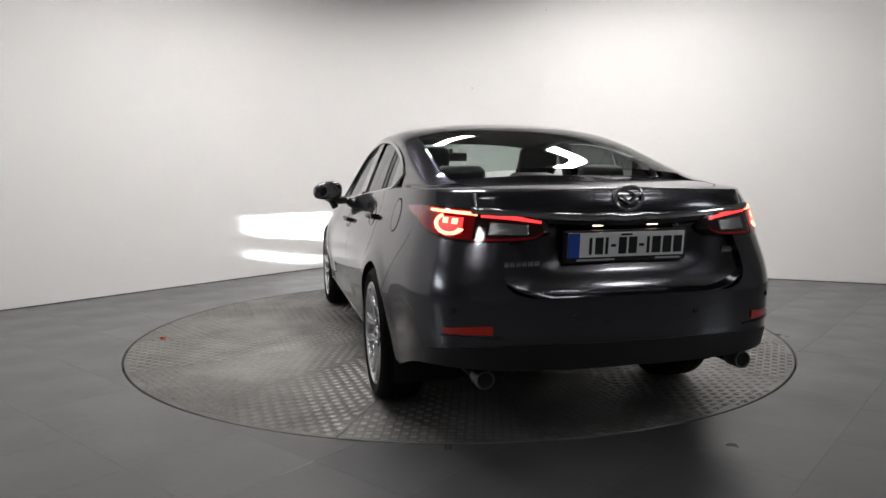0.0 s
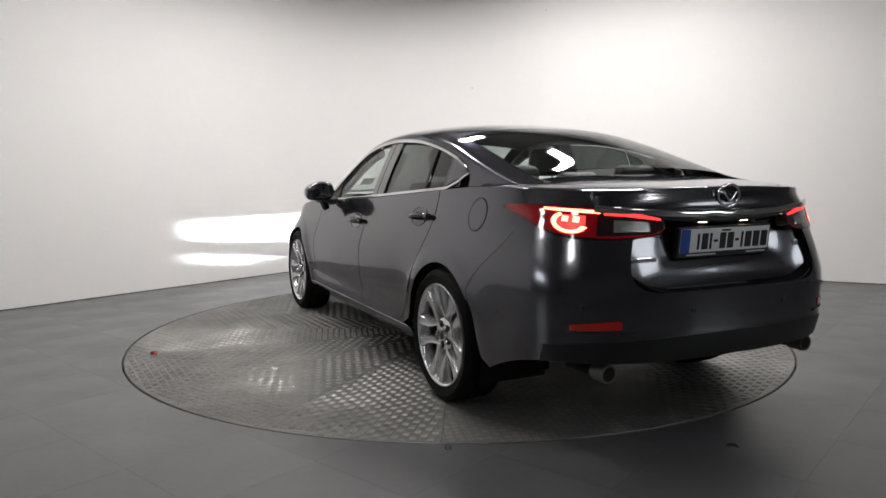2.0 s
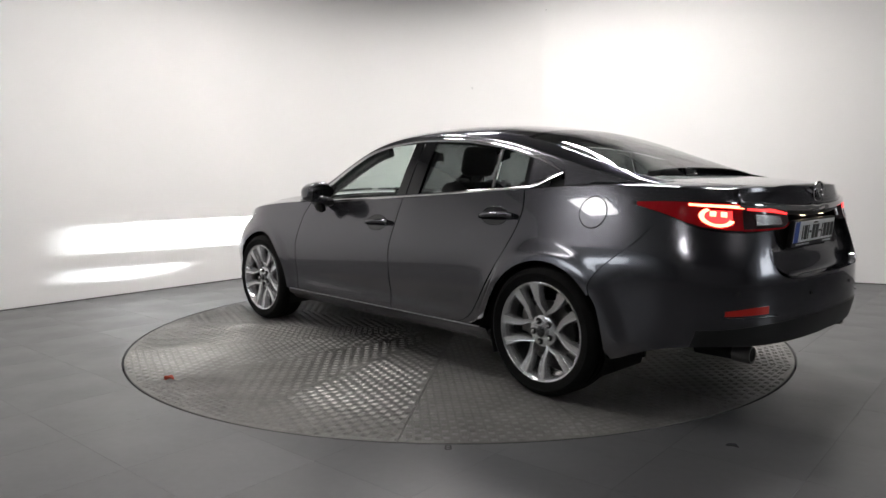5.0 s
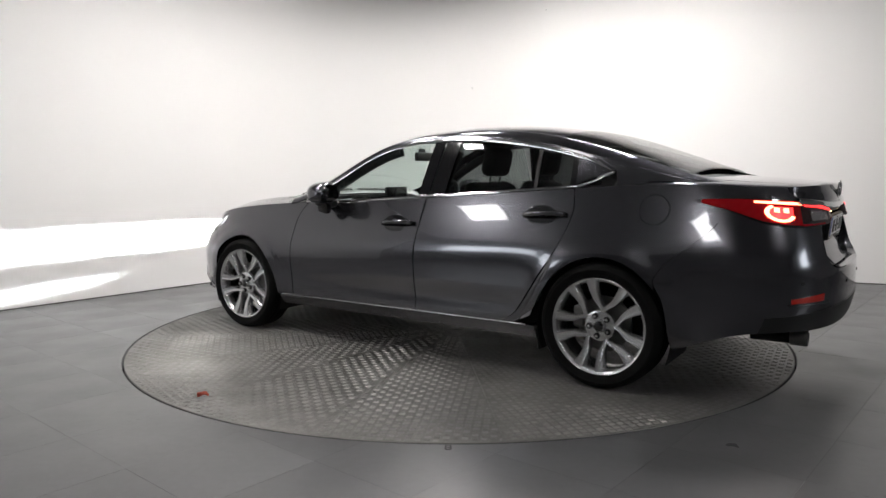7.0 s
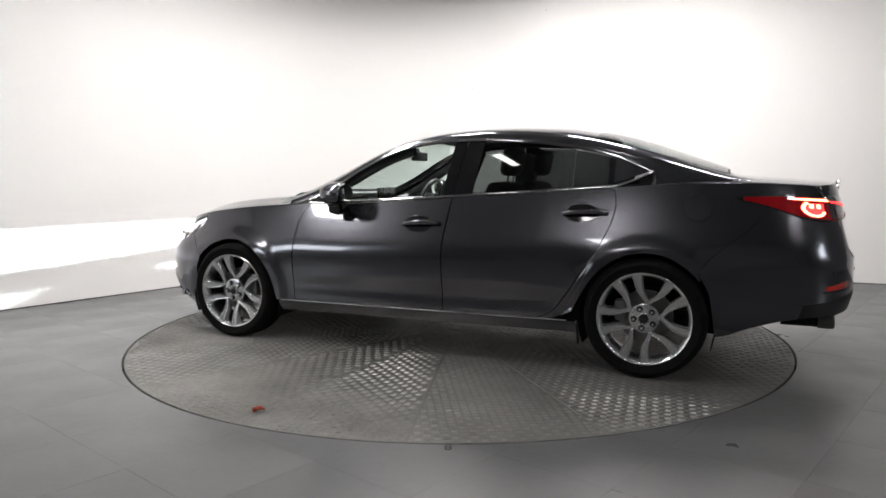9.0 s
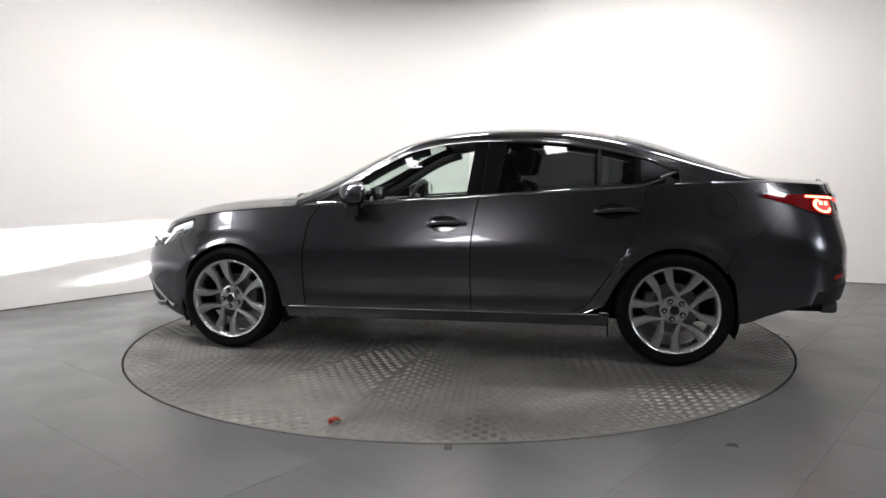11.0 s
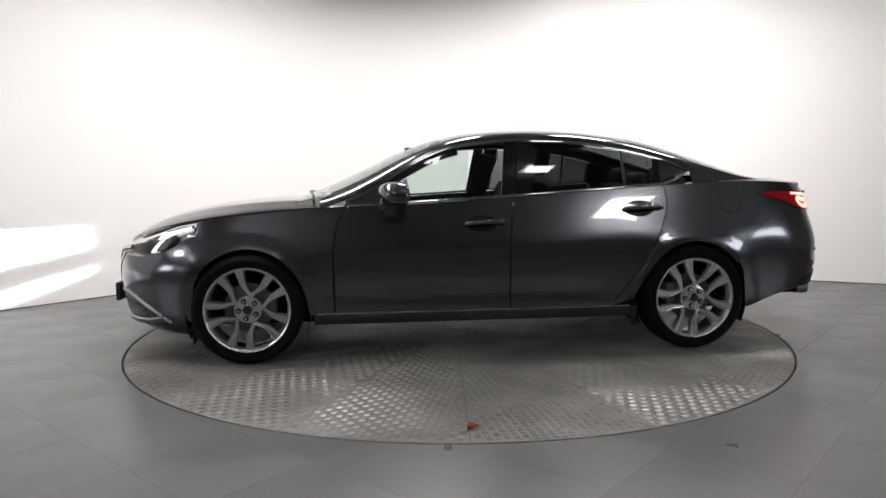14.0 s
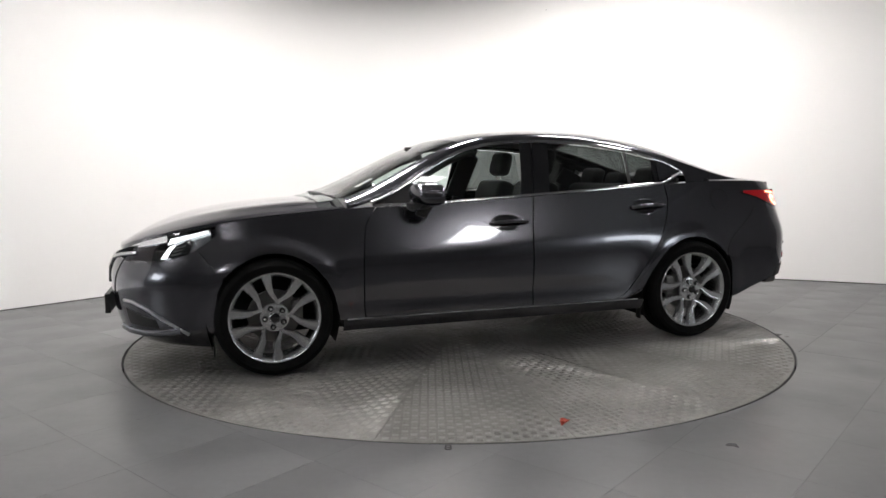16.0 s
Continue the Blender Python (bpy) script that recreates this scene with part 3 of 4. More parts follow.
    # painted ledge on top of the bumper, under the lid
    def ledge(u, v):
        y = 0.60 * (1 - 2 * u)
        z = LID_LOW(abs(y)) - 0.005
        x = end_x(abs(y), z) if abs(y) > 0.01 else X_REAR(z)
        return Vector((x + 0.002 + v * 0.055, y, z - 0.001 + 0.006 * math.sin(v * 1.6)))
    part("bumper_ledge", sheet(ledge, 60, 6, 0.006, (0, 0, -1), True), M_PAINT, car)
    # tops of the rear quarters beside the lid
    both_sides("quarter_top", lambda: sheet(lambda u, v: deck_at(-1.62 - 0.72 * u, 1 - v * 0.175), 30, 10, 0.02, (0, 0, -1)), M_PAINT, cc)
    # roof and its side rails
    part("roof", sheet(lambda u, v: top(0.20 - 1.28 * u, (v * 2 - 1) * 0.86), 40, 40, 0.015, (0, 0, -1)), M_PAINT, car)

    def rail(u, v):
        x = 0.97 - 2.95 * u
        if v < 0.35:
            zr = RAIL(x)
            zlo = max(SHOULDER(x), zr - 0.018)
            return upper(x, zlo + (zr - zlo) * v / 0.35)
        return top(x, 1 - (v - 0.35) / 0.65 * 0.137)
    both_sides("roof_rail", lambda: sheet(rail, 90, 14, 0.012, (0, -1, 0), angle=70), M_PAINT, cc)
    # rear pillar between the side glass and the rear window
    def c_pillar(u, v):
        x = -1.22 - 0.72 * u
        zlo = SHOULDER(x) + 0.0
        zr = RAIL(x) - 0.016
        if x > -1.44:
            zlo = max(zlo, 1.073 + (-1.22 - x) / 0.22 * 0.075 + 0.012)
        z = zlo + (max(zr, zlo + 0.001) - zlo) * v
        return upper(x, z)
    both_sides("rear_pillar", lambda: sheet(c_pillar, 40, 10, 0.012, (0, -1, 0)), M_PAINT, cc)
    both_sides("shoulder", lambda: sheet(lambda u, v: low(-1.23 - 0.5 * u, SHOULDER(-1.23 - 0.5 * u)).lerp(upper(-1.23 - 0.5 * u, SHOULDER(-1.23 - 0.5 * u) + 0.004), v), 20, 3), M_PAINT, cc)
    return doors


def car_glass(car, doors):
    part("windscreen", sheet(lambda u, v: top(1.13 - 0.92 * u, (v * 2 - 1) * 0.862, 0.001), 30, 30, 0.006, (0, 0, -1)), M_GLASS_LIGHT, car).visible_shadow = False
    part("rear_window", sheet(lambda u, v: top(-1.085 - 0.73 * u, (v * 2 - 1) * 0.862, 0.001), 30, 30, 0.006, (0, 0, -1)), M_GLASS_REAR, car, "dark tinted rear window").visible_shadow = False
    belt = lambda x: SHOULDER(x) + 0.012
    edge = lambda x: RAIL(x) - 0.034
    for k in (0, 1):
        s = 1 if k == 0 else -1
        fix = (lambda b: b) if k == 0 else mirrored
        fd, rd = doors[0][k], doors[1][k]
        up = lambda a, b, lo, hi, off, n=20, m=10: fix(panel(a, b, lo, hi, n, m, 0.005, upper, 1.0, off))
        part("window_glass", up(const(0.60), const(-0.165), belt, edge, -0.012), M_GLASS_LIGHT, fd, "green-tinted door glass").visible_shadow = False
        part("window_glass", up(const(-0.36), const(-0.970), belt, edge, -0.012), M_GLASS_DARK, rd, "dark privacy glass").visible_shadow = False
        part("quarter_glass", up(const(-0.985), const(-1.20), belt, edge, -0.012), M_GLASS_DARK, rd, "dark privacy glass").visible_shadow = False
        pil = lambda z: -0.245 - (z - 1.0) * 0.14
        part("pillar_trim", up(lambda z: pil(z) + 0.085, lambda z: pil(z) + 0.004, belt, edge, -0.002, 4), M_GLOSSBLACK, fd, "gloss black pillar trim")
        part("pillar_trim", up(lambda z: pil(z) - 0.004, lambda z: pil(z) - 0.115, belt, edge, -0.002, 4), M_GLOSSBLACK, rd, "gloss black pillar trim")
        part("mirror_triangle", up(const(0.80), const(0.58), belt, lambda x: max(edge(x), belt(x) + 0.002), -0.004, 8, 6), M_BLACK, fd)
        part("divider", up(const(-0.968), const(-0.986), belt, edge, 0.0, 3), M_BLACK, rd)
        part("rear_blind", up(const(-1.185), const(-1.36), belt, lambda x: max(edge(x) - 0.002, belt(x) + 0.001), -0.004, 8, 6), M_GLOSSBLACK, rd)
        # chrome surround: along the belt, over the glass and to a point at the rear
        lo = [upper(x, SHOULDER(x) + 0.007, 0.004) for x in np.linspace(0.82, -1.235, 40)]
        hi = [upper(x, RAIL(x) - 0.026, 0.004) for x in np.linspace(0.82, -1.26, 50)]
        tip = [lo[-1], upper(-1.32, 1.098, 0.004), upper(-1.43, 1.146, 0.004), upper(-1.34, 1.195, 0.004), hi[-1]]
        for nm, pts, w in (("belt_strip", lo, 0.016), ("upper_strip", hi, 0.020), ("rear_strip", tip, 0.015)):
            pts = [Vector((p.x, p.y * s, p.z)) for p in pts]
            part(nm, ribbon(pts, 0.008, w, (0, 0.37 * -s, 0.93)), M_CHROME, car, "chrome window surround")
        q = lambda u, v: upper(-1.335 - 0.085 * u, (1.108 + 0.034 * u) + v * ((1.187 - 0.035 * u) - (1.108 + 0.034 * u)), -0.001)
        part("corner_trim", fix(sheet(q, 6, 6, 0.004, (0, -1, 0))), M_SATIN, car, "satin silver window corner")


def wheel_mesh_parts():
    """Tyre, rim, spokes, hub and brake, outside towards +y, axle along y at the origin."""
    out = {}
    r = WHEEL_R
    out["tyre"] = lathe([(0.256, -0.098), (0.272, -0.110), (0.298, -0.112), (r - 0.018, -0.104), (r - 0.004, -0.088), (r, -0.062), (r - 0.006, -0.060), (r - 0.006, -0.050), (r, -0.048), (r, -0.014), (r - 0.006, -0.012), (r - 0.006, -0.002), (r, 0.0), (r, 0.034), (r - 0.006, 0.036), (r - 0.006, 0.046), (r, 0.048), (r, 0.062),
                         (r - 0.004, 0.088), (r - 0.018, 0.104), (0.306, 0.111), (0.303, 0.1130), (0.298, 0.111), (0.272, 0.109), (0.256, 0.098), (0.253, 0.0)], 72, closed=True)
    out["rim"] = lathe([(0.250, 0.103), (0.258, 0.107), (0.262, 0.103), (0.260, 0.096), (0.256, 0.0), (0.256, -0.098), (0.246, -0.095), (0.236, -0.03), (0.231, 0.05), (0.240, 0.088), (0.250, 0.103)], 72)
    bm = bmesh.new()
    for i in range(5):
        for s in (-1, 1):
            base = radians(66 + 72 * i)
            rows = []
            for k in range(13):
                t = k / 12
                rad = 0.054 + (0.248 - 0.054) * t
                a = base + s * min(0.25 + 1.07 * (1 - t) ** 5, 0.60)
                half = 0.0125 + 0.016 * t ** 1.4
                y = 0.066 + 0.036 * t ** 0.8
                c = Vector((rad * math.cos(a), y, rad * math.sin(a)))
                d = Vector((-math.sin(a), 0, math.cos(a)))
                rows.append([bm.verts.new(c + d * half * q + Vector((0, h, 0))) for q, h in ((-1.2, -0.040), (-1.0, -0.007), (-0.78, 0.0), (0.0, -0.003), (0.78, 0.0), (1.0, -0.007), (1.2, -0.040))])
            for a, b in zip(rows, rows[1:]):
                for q in range(6):
                    bm.faces.new((a[q], a[q + 1], b[q + 1], b[q]))
    bmesh.ops.recalc_face_normals(bm, faces=bm.faces)
    out["spokes"] = smoothed(bm, 50)
    out["hub"] = lathe([(0.0, 0.092), (0.028, 0.091), (0.033, 0.086), (0.034, 0.074), (0.060, 0.078), (0.082, 0.070), (0.086, 0.05), (0.05, 0.03), (0.0, 0.03)], 40)
    return out


WHEEL = {}


def build_wheel(car, x, s, steer=0.0):
    """One road wheel standing on the deck; s is its side."""
    if not WHEEL:
        for k, bm in wheel_mesh_parts().items():
            me = bpy.data.meshes.new(k)
            bm.to_mesh(me)
            WHEEL[k] = me
        for k, bm in (("brake_disc", lathe([(0.0, 0.0), (0.150, 0.0), (0.150, -0.024), (0.0, -0.024)], 48)),
                      ("cap", lathe([(0.0, 0.004), (0.020, 0.003), (0.027, 0.0), (0.027, -0.01), (0.0, -0.01)], 32)),
                      ("nut", lathe([(0.0, 0.010), (0.006, 0.010), (0.0095, 0.006), (0.0105, 0.0), (0.0105, -0.012), (0.0, -0.012)], 10)),
                      ("nut_seat", lathe([(0.0, 0.0), (0.0165, 0.0), (0.0165, -0.006), (0.0, -0.006)], 16)),
                      ("caliper", box_mesh(-0.03, 0.035, -0.045, 0.03, -0.06, 0.06, 0.014))):
            me = bpy.data.meshes.new(k)
            bm.to_mesh(me)
            WHEEL[k] = me
    turn = 0 if s > 0 else 180
    w = part("wheel", WHEEL["rim"], M_ALLOY, car, "silver twin-spoke alloy wheel", pose(x, s * 0.782, WHEEL_R, 0, 0, turn + steer))
    part("tyre", WHEEL["tyre"], M_TYRE, w, "black rubber tyre")
    part("spokes", WHEEL["spokes"], M_ALLOY, w)
    part("hub", WHEEL["hub"], M_ALLOY, w)
    part("brake_disc", WHEEL["brake_disc"], M_DISC, w, "steel brake disc", pose(0, 0.012, 0))
    part("caliper", WHEEL["caliper"], M_DISC, w, "grey brake caliper", pose(0.135 if (x < 0) == (s > 0) else -0.135, 0.01, 0.03))
    part("centre_cap", WHEEL["cap"], M_GLOSSBLACK, w, "black cap with silver emblem", pose(0, 0.0925, 0))
    for i in range(5):
        a = radians(66 + 72 * i)
        part("wheel_nut", WHEEL["nut_seat"], M_DARK, w, "", pose(0.056 * math.cos(a), 0.081, 0.056 * math.sin(a)))
        part("wheel_nut", WHEEL["nut"], M_CHROME, w, "", pose(0.056 * math.cos(a), 0.084, 0.056 * math.sin(a)))
    return w


def car_under(car):
    """Black floor pan, arch liners and cabin lining."""
    for a in ((-0.99, 0.99, -0.73, 0.73, 0.20, 0.30), (-2.26, -0.9, -0.54, 0.54, 0.33, 0.46), (0.9, 2.1, -0.54, 0.54, 0.18, 0.44)):
        part("floor_pan", smoothed(box_mesh(*a, 0.03)), M_DARK, car, "black underbody")
    part("rear_beam", smoothed(box_mesh(-2.22, -1.85, -0.55, 0.55, 0.36, 0.60, 0.04)), M_DARK, car, "black underbody")
    part("boot_lining", smoothed(box_mesh(-2.2, -1.2, -0.62, 0.62, 0.60, 0.98, 0.05)), M_DARK, car)
    part("engine_lining", smoothed(box_mesh(1.05, 1.95, -0.55, 0.55, 0.40, 0.72, 0.05)), M_DARK, car)
    for x in (AXLE, -AXLE):
        for s in (1, -1):
            pts = [(ARCH_R + 0.012, 0.48), (ARCH_R + 0.012, 0.845)]
            bm = lathe(pts, 48)
            bmesh.ops.delete(bm, geom=[v for v in bm.verts if v.co.z < -0.16], context="VERTS")
            for v in bm.verts:
                v.co = Vector((v.co.x + x, v.co.y * s, v.co.z * ARCH_H / ARCH_R + ARCH_Z))
            part("arch_liner", bm, M_DARK, car)
            bm = box_mesh(x - 0.37, x + 0.37, min(s * 0.47, s * 0.49), max(s * 0.47, s * 0.49), 0.2, 0.72)
            part("arch_liner", bm, M_DARK, car)
    lin = lambda u, v: low(1.0 - 2.05 * u, 0.30 + 0.60 * v) + Vector((0, -0.07, 0))
    both_sides("door_card", lambda: sheet(lin, 20, 6, 0.004, (0, -1, 0)), M_DARK, (car, car))




def on_rear(y, z, off=0.0):
    s = -1 if y < 0 else 1
    x = end_x(abs(y), z) if abs(y) > 0.01 else X_REAR(z)
    n = low_normal(x, z) if abs(y) > 0.05 else Vector((-1, 0, 0))
    p = Vector((x + lid_inset(y, z), abs(y), z)) + n * off
    return Vector((p.x, p.y * s, p.z))


def tail_lamps(car):
    lo = curve((0.0, 1.000), (0.15, 0.962), (0.4, 0.893), (0.6, 0.878), (0.85, 0.885), (1.0, 0.918))
    hi = curve((0.0, 1.010), (0.2, 1.016), (0.45, 1.012), (0.7, 0.998), (1.0, 0.955))

    def at(u, v, off):
        z = lo(u) + (hi(u) - lo(u)) * v
        xe = end_x(0.36, z)
        x = xe + (-1.875 - xe) * (1 - u) ** 1.9
        return low(x, z, off)
    zone = lambda u0, u1, v0, v1, off, depth=0.01, nu=24, nv=8: sheet(lambda u, v: at(u0 + (u1 - u0) * u, v0 + (v1 - v0) * v, off), nu, nv, depth, lambda p: Vector((0.6, -0.8, 0)))
    for k, s in enumerate((1, -1)):
        fix = (lambda b: b) if s > 0 else mirrored
        lamp = part("tail_lamp", fix(zone(0, 1, 0, 1, 0.004, 0.05, 50, 12)), M_SMOKE, car, "red and clear wrap-round tail lamp, lit")
        part("red_lens", fix(zone(0.03, 0.60, 0.06, 0.95, 0.0065, 0.004, 34, 10)), M_REDLENS, lamp, "red lens")
        part("light_bar", fix(zone(0.30, 0.61, 0.80, 0.89, 0.009, 0.004)), M_REDHOT, lamp, "glowing red light bar")
        part("light_bar", fix(zone(0.63, 0.95, 0.76, 0.89, 0.009, 0.004)), M_REDGLOW, lamp, "glowing red light bar")
        # round light guide, open at the top, with bright stripes inside it
        def ring(u, v, s0):
            a = radians(-20 - 215 * u)
            r = s0 + 0.013 * v
            return at(0.455 + math.cos(a) * r * 2.1, 0.47 + math.sin(a) * r * 7.4, 0.0095)
        part("light_ring", fix(sheet(lambda u, v: ring(u, v, 0.034), 36, 4, 0.004, (0, -1, 0))), M_REDHOT, lamp, "glowing ring")
        part("light_core", fix(zone(0.372, 0.54, 0.22, 0.70, 0.0078, 0.003)), M_REDGLOW, lamp, "glowing red reflector")
        for u0 in (0.415, 0.475):
            part("light_stripe", fix(zone(u0, u0 + 0.035, 0.48, 0.66, 0.0092, 0.003)), M_REDHOT, lamp, "bright glowing spot")
        part("lens_edge", fix(zone(0.60, 0.98, 0.03, 0.10, 0.0075, 0.003)), M_REDLENS, lamp, "red lens edge")
        part("reversing_lens", fix(zone(0.68, 0.86, 0.22, 0.62, 0.008, 0.004)), M_CLEAR, lamp, "clear ribbed lens")


def head_lamps(car):
    for k, s in enumerate((1, -1)):
        fix = (lambda b: b) if s > 0 else mirrored

        def at(u, v, off):
            x = 0
            z = 0.7
            for _ in range(4):
                xe = end_x(0.46, z, True)
                x = xe + (1.715 - xe) * (1 - u) ** 1.5
                zl, zh = LAMP_LOW(x) + 0.003, SHOULDER(x) - 0.004
                z = zl + (max(zh, zl + 0.002) - zl) * v
            return low(x, z, off)
        zone = lambda u0, u1, v0, v1, off, depth=0.008: sheet(lambda u, v: at(u0 + (u1 - u0) * u, v0 + (v1 - v0) * v, off), 30, 8, depth, (-0.7, -0.7, 0))
        lamp = part("headlamp", fix(zone(0, 0.55, 0, 1, -0.10, 0.03)), M_GLOSSBLACK, car, "clear headlamp with bright white lamps lit")
        part("lens", fix(zone(0, 1, 0, 1, 0.002, 0.004)), M_GLASS_CLEAR, lamp, "clear lens").visible_shadow = False
        part("lamp_bowl", fix(zone(0.08, 0.50, 0.16, 0.96, -0.045, 0.004)), M_LAMPBOWL, lamp, "silvered reflector bowl")
        part("running_light", fix(zone(0.10, 0.54, 0.68, 0.82, -0.02, 0.01)), M_DRL, lamp, "glowing white light strip")
        part("running_light", fix(zone(0.45, 0.51, 0.20, 0.66, -0.03, 0.01)), M_DRL, lamp, "glowing white projector edge")
        part("projector_frame", fix(zone(0.29, 0.44, 0.16, 0.62, -0.025, 0.01)), M_GLOSSBLACK, lamp, "dark projector frame")
        for v0 in (0.22, 0.34, 0.46):
            part("projector_rib", fix(zone(0.32, 0.41, v0, v0 + 0.05, -0.021, 0.004)), M_CHROME, lamp)
        part("bezel", fix(zone(0.05, 0.95, 0.02, 0.14, -0.03, 0.012)), M_GLOSSBLACK, lamp, "black inner bezel")
        # projector: a glowing slit behind a black mask whose two openings shape the beam
        y, z = 0.60 * s, 0.697
        x = end_x(0.65, 0.69, True) - 0.0765
        bm = bmesh.new()
        w = 0.036
        for z0, z1 in ((0.000, 0.020), (-0.0173, -0.0112), (-0.040, -0.0227)):
            box(bm, x + 0.060, x + 0.062, y - w, y + w, z + z0, z + z1)
        box(bm, x - 0.010, x + 0.060, y - w, y + w, z + 0.018, z + 0.020)
        box(bm, x - 0.010, x + 0.060, y - w, y + w, z - 0.040, z - 0.038)
        box(bm, x - 0.010, x + 0.060, y - w - 0.002, y - w, z - 0.040, z + 0.020)
        box(bm, x - 0.010, x + 0.060, y + w, y + w + 0.002, z - 0.040, z + 0.020)
        box(bm, x - 0.012, x - 0.010, y - w, y + w, z - 0.040, z + 0.020)
        part("projector", bm, M_DARK, lamp, "black projector mask")
        part("lamp_filament", box_mesh(x, x + 0.002, y - 0.025, y + 0.025, z - 0.0006, z + 0.0006), M_WHITEGLOW, lamp, "glowing white lamp")


def handles(car, doors):
    for (x0, x1, z, pair) in ((0.075, -0.168, 0.836, doors[0]), (-0.948, -1.196, 0.915, doors[1])):
        for k, s in enumerate((1, -1)):
            fix = (lambda b: b) if s > 0 else mirrored
            cx = x0 + (x1 - x0) * 0.42

            # dark patch on the undented door paints the shade of the handle recess
            def cup(u, v):
                a = 2 * math.pi * u
                return low(cx + math.cos(a) * 0.098 * v, z + math.sin(a) * 0.05 * v + 0.002, 0.0022 - 0.0014 * v)
            part("handle_cup_shade", fix(sheet(cup, 36, 5)), M_GLOSSBLACK, pair[k], "raised black patch painting the shade of the handle recess")
            rim = [low(cx + math.cos(a) * 0.098, z + 0.002 + math.sin(a) * 0.05, 0.001) for a in np.linspace(0, 2 * math.pi, 36, endpoint=False)]
            part("handle_rim", fix(ribbon(rim, 0.004, 0.004, (0, 1, 0.1), True)), M_PAINT, pair[k])
            pts = []
            for i in range(15):
                t = i / 14
                x = x0 + (x1 - x0) * t
                pts.append(low(x, z - 0.004 + 0.010 * t, 0.006 + 0.034 * math.sin(math.pi * min(1, t * 1.0)) ** 0.6))
            part("handle", fix(ribbon(pts, 0.020, 0.026, (0, 0.2, 1))), M_PAINT, pair[k], "body-coloured pull handle")
            end = [low(x, z + 0.004, 0.020) for x in np.linspace(x1 + 0.055, x1 - 0.004, 5)]
            part("handle_cap", fix(ribbon(end, 0.026, 0.024, (0, 0.2, 1))), M_PAINT, pair[k], "lock cap")


def door_mirrors(car, doors):
    for k, s in enumerate((1, -1)):
        bm = bmesh.new()
        bmesh.ops.create_icosphere(bm, subdivisions=4, radius=1.0)
        for v in bm.verts:
            c = v.co
            p = Vector([math.copysign(abs(q) ** 0.72, q) for q in c])
            x = p.x * (0.110 if p.x > 0 else 0.062)
            y = p.y * 0.112
            z = p.z * 0.070 * (1 - 0.12 * p.y) - 0.012 * (p.y > 0) * p.y
            v.co = Vector((0.50 + x - 0.05 * p.y * 0.5, s * (0.940 + y), 1.030 + z))
        if s < 0:
            bmesh.ops.reverse_faces(bm, faces=bm.faces)
        m = part("door_mirror", smoothed(bm, 60), M_PAINT, car, "body-coloured door mirror on a black foot")
        bm = bmesh.new()
        bmesh.ops.create_cone(bm, cap_ends=True, segments=32, radius1=1, radius2=1, depth=0.01)
        bmesh.ops.transform(bm, matrix=pose(0.441, s * 0.940, 1.030, 0, 90, 0) @ Matrix.Diagonal((0.054, 0.094, 1, 1)), verts=bm.verts)
        part("mirror_glass", bm, M_MIRROR, m, "mirror glass")
        foot = [Vector((0.56, s * 0.80, 0.955)), Vector((0.55, s * 0.86, 0.950)), Vector((0.53, s * 0.915, 0.965)), Vector((0.51, s * 0.94, 0.985))]
        part("mirror_foot", ribbon(foot, 0.10, 0.055, (0, 0, 1)), M_BLACK, m, "black foot")
        fin = [Vector((0.545, s * 0.885, 0.905)), Vector((0.535, s * 0.90, 0.935)), Vector((0.52, s * 0.925, 0.975))]
        part("mirror_fin", ribbon(fin, 0.05, 0.085, (1, 0, 0)), M_GLOSSBLACK, m)


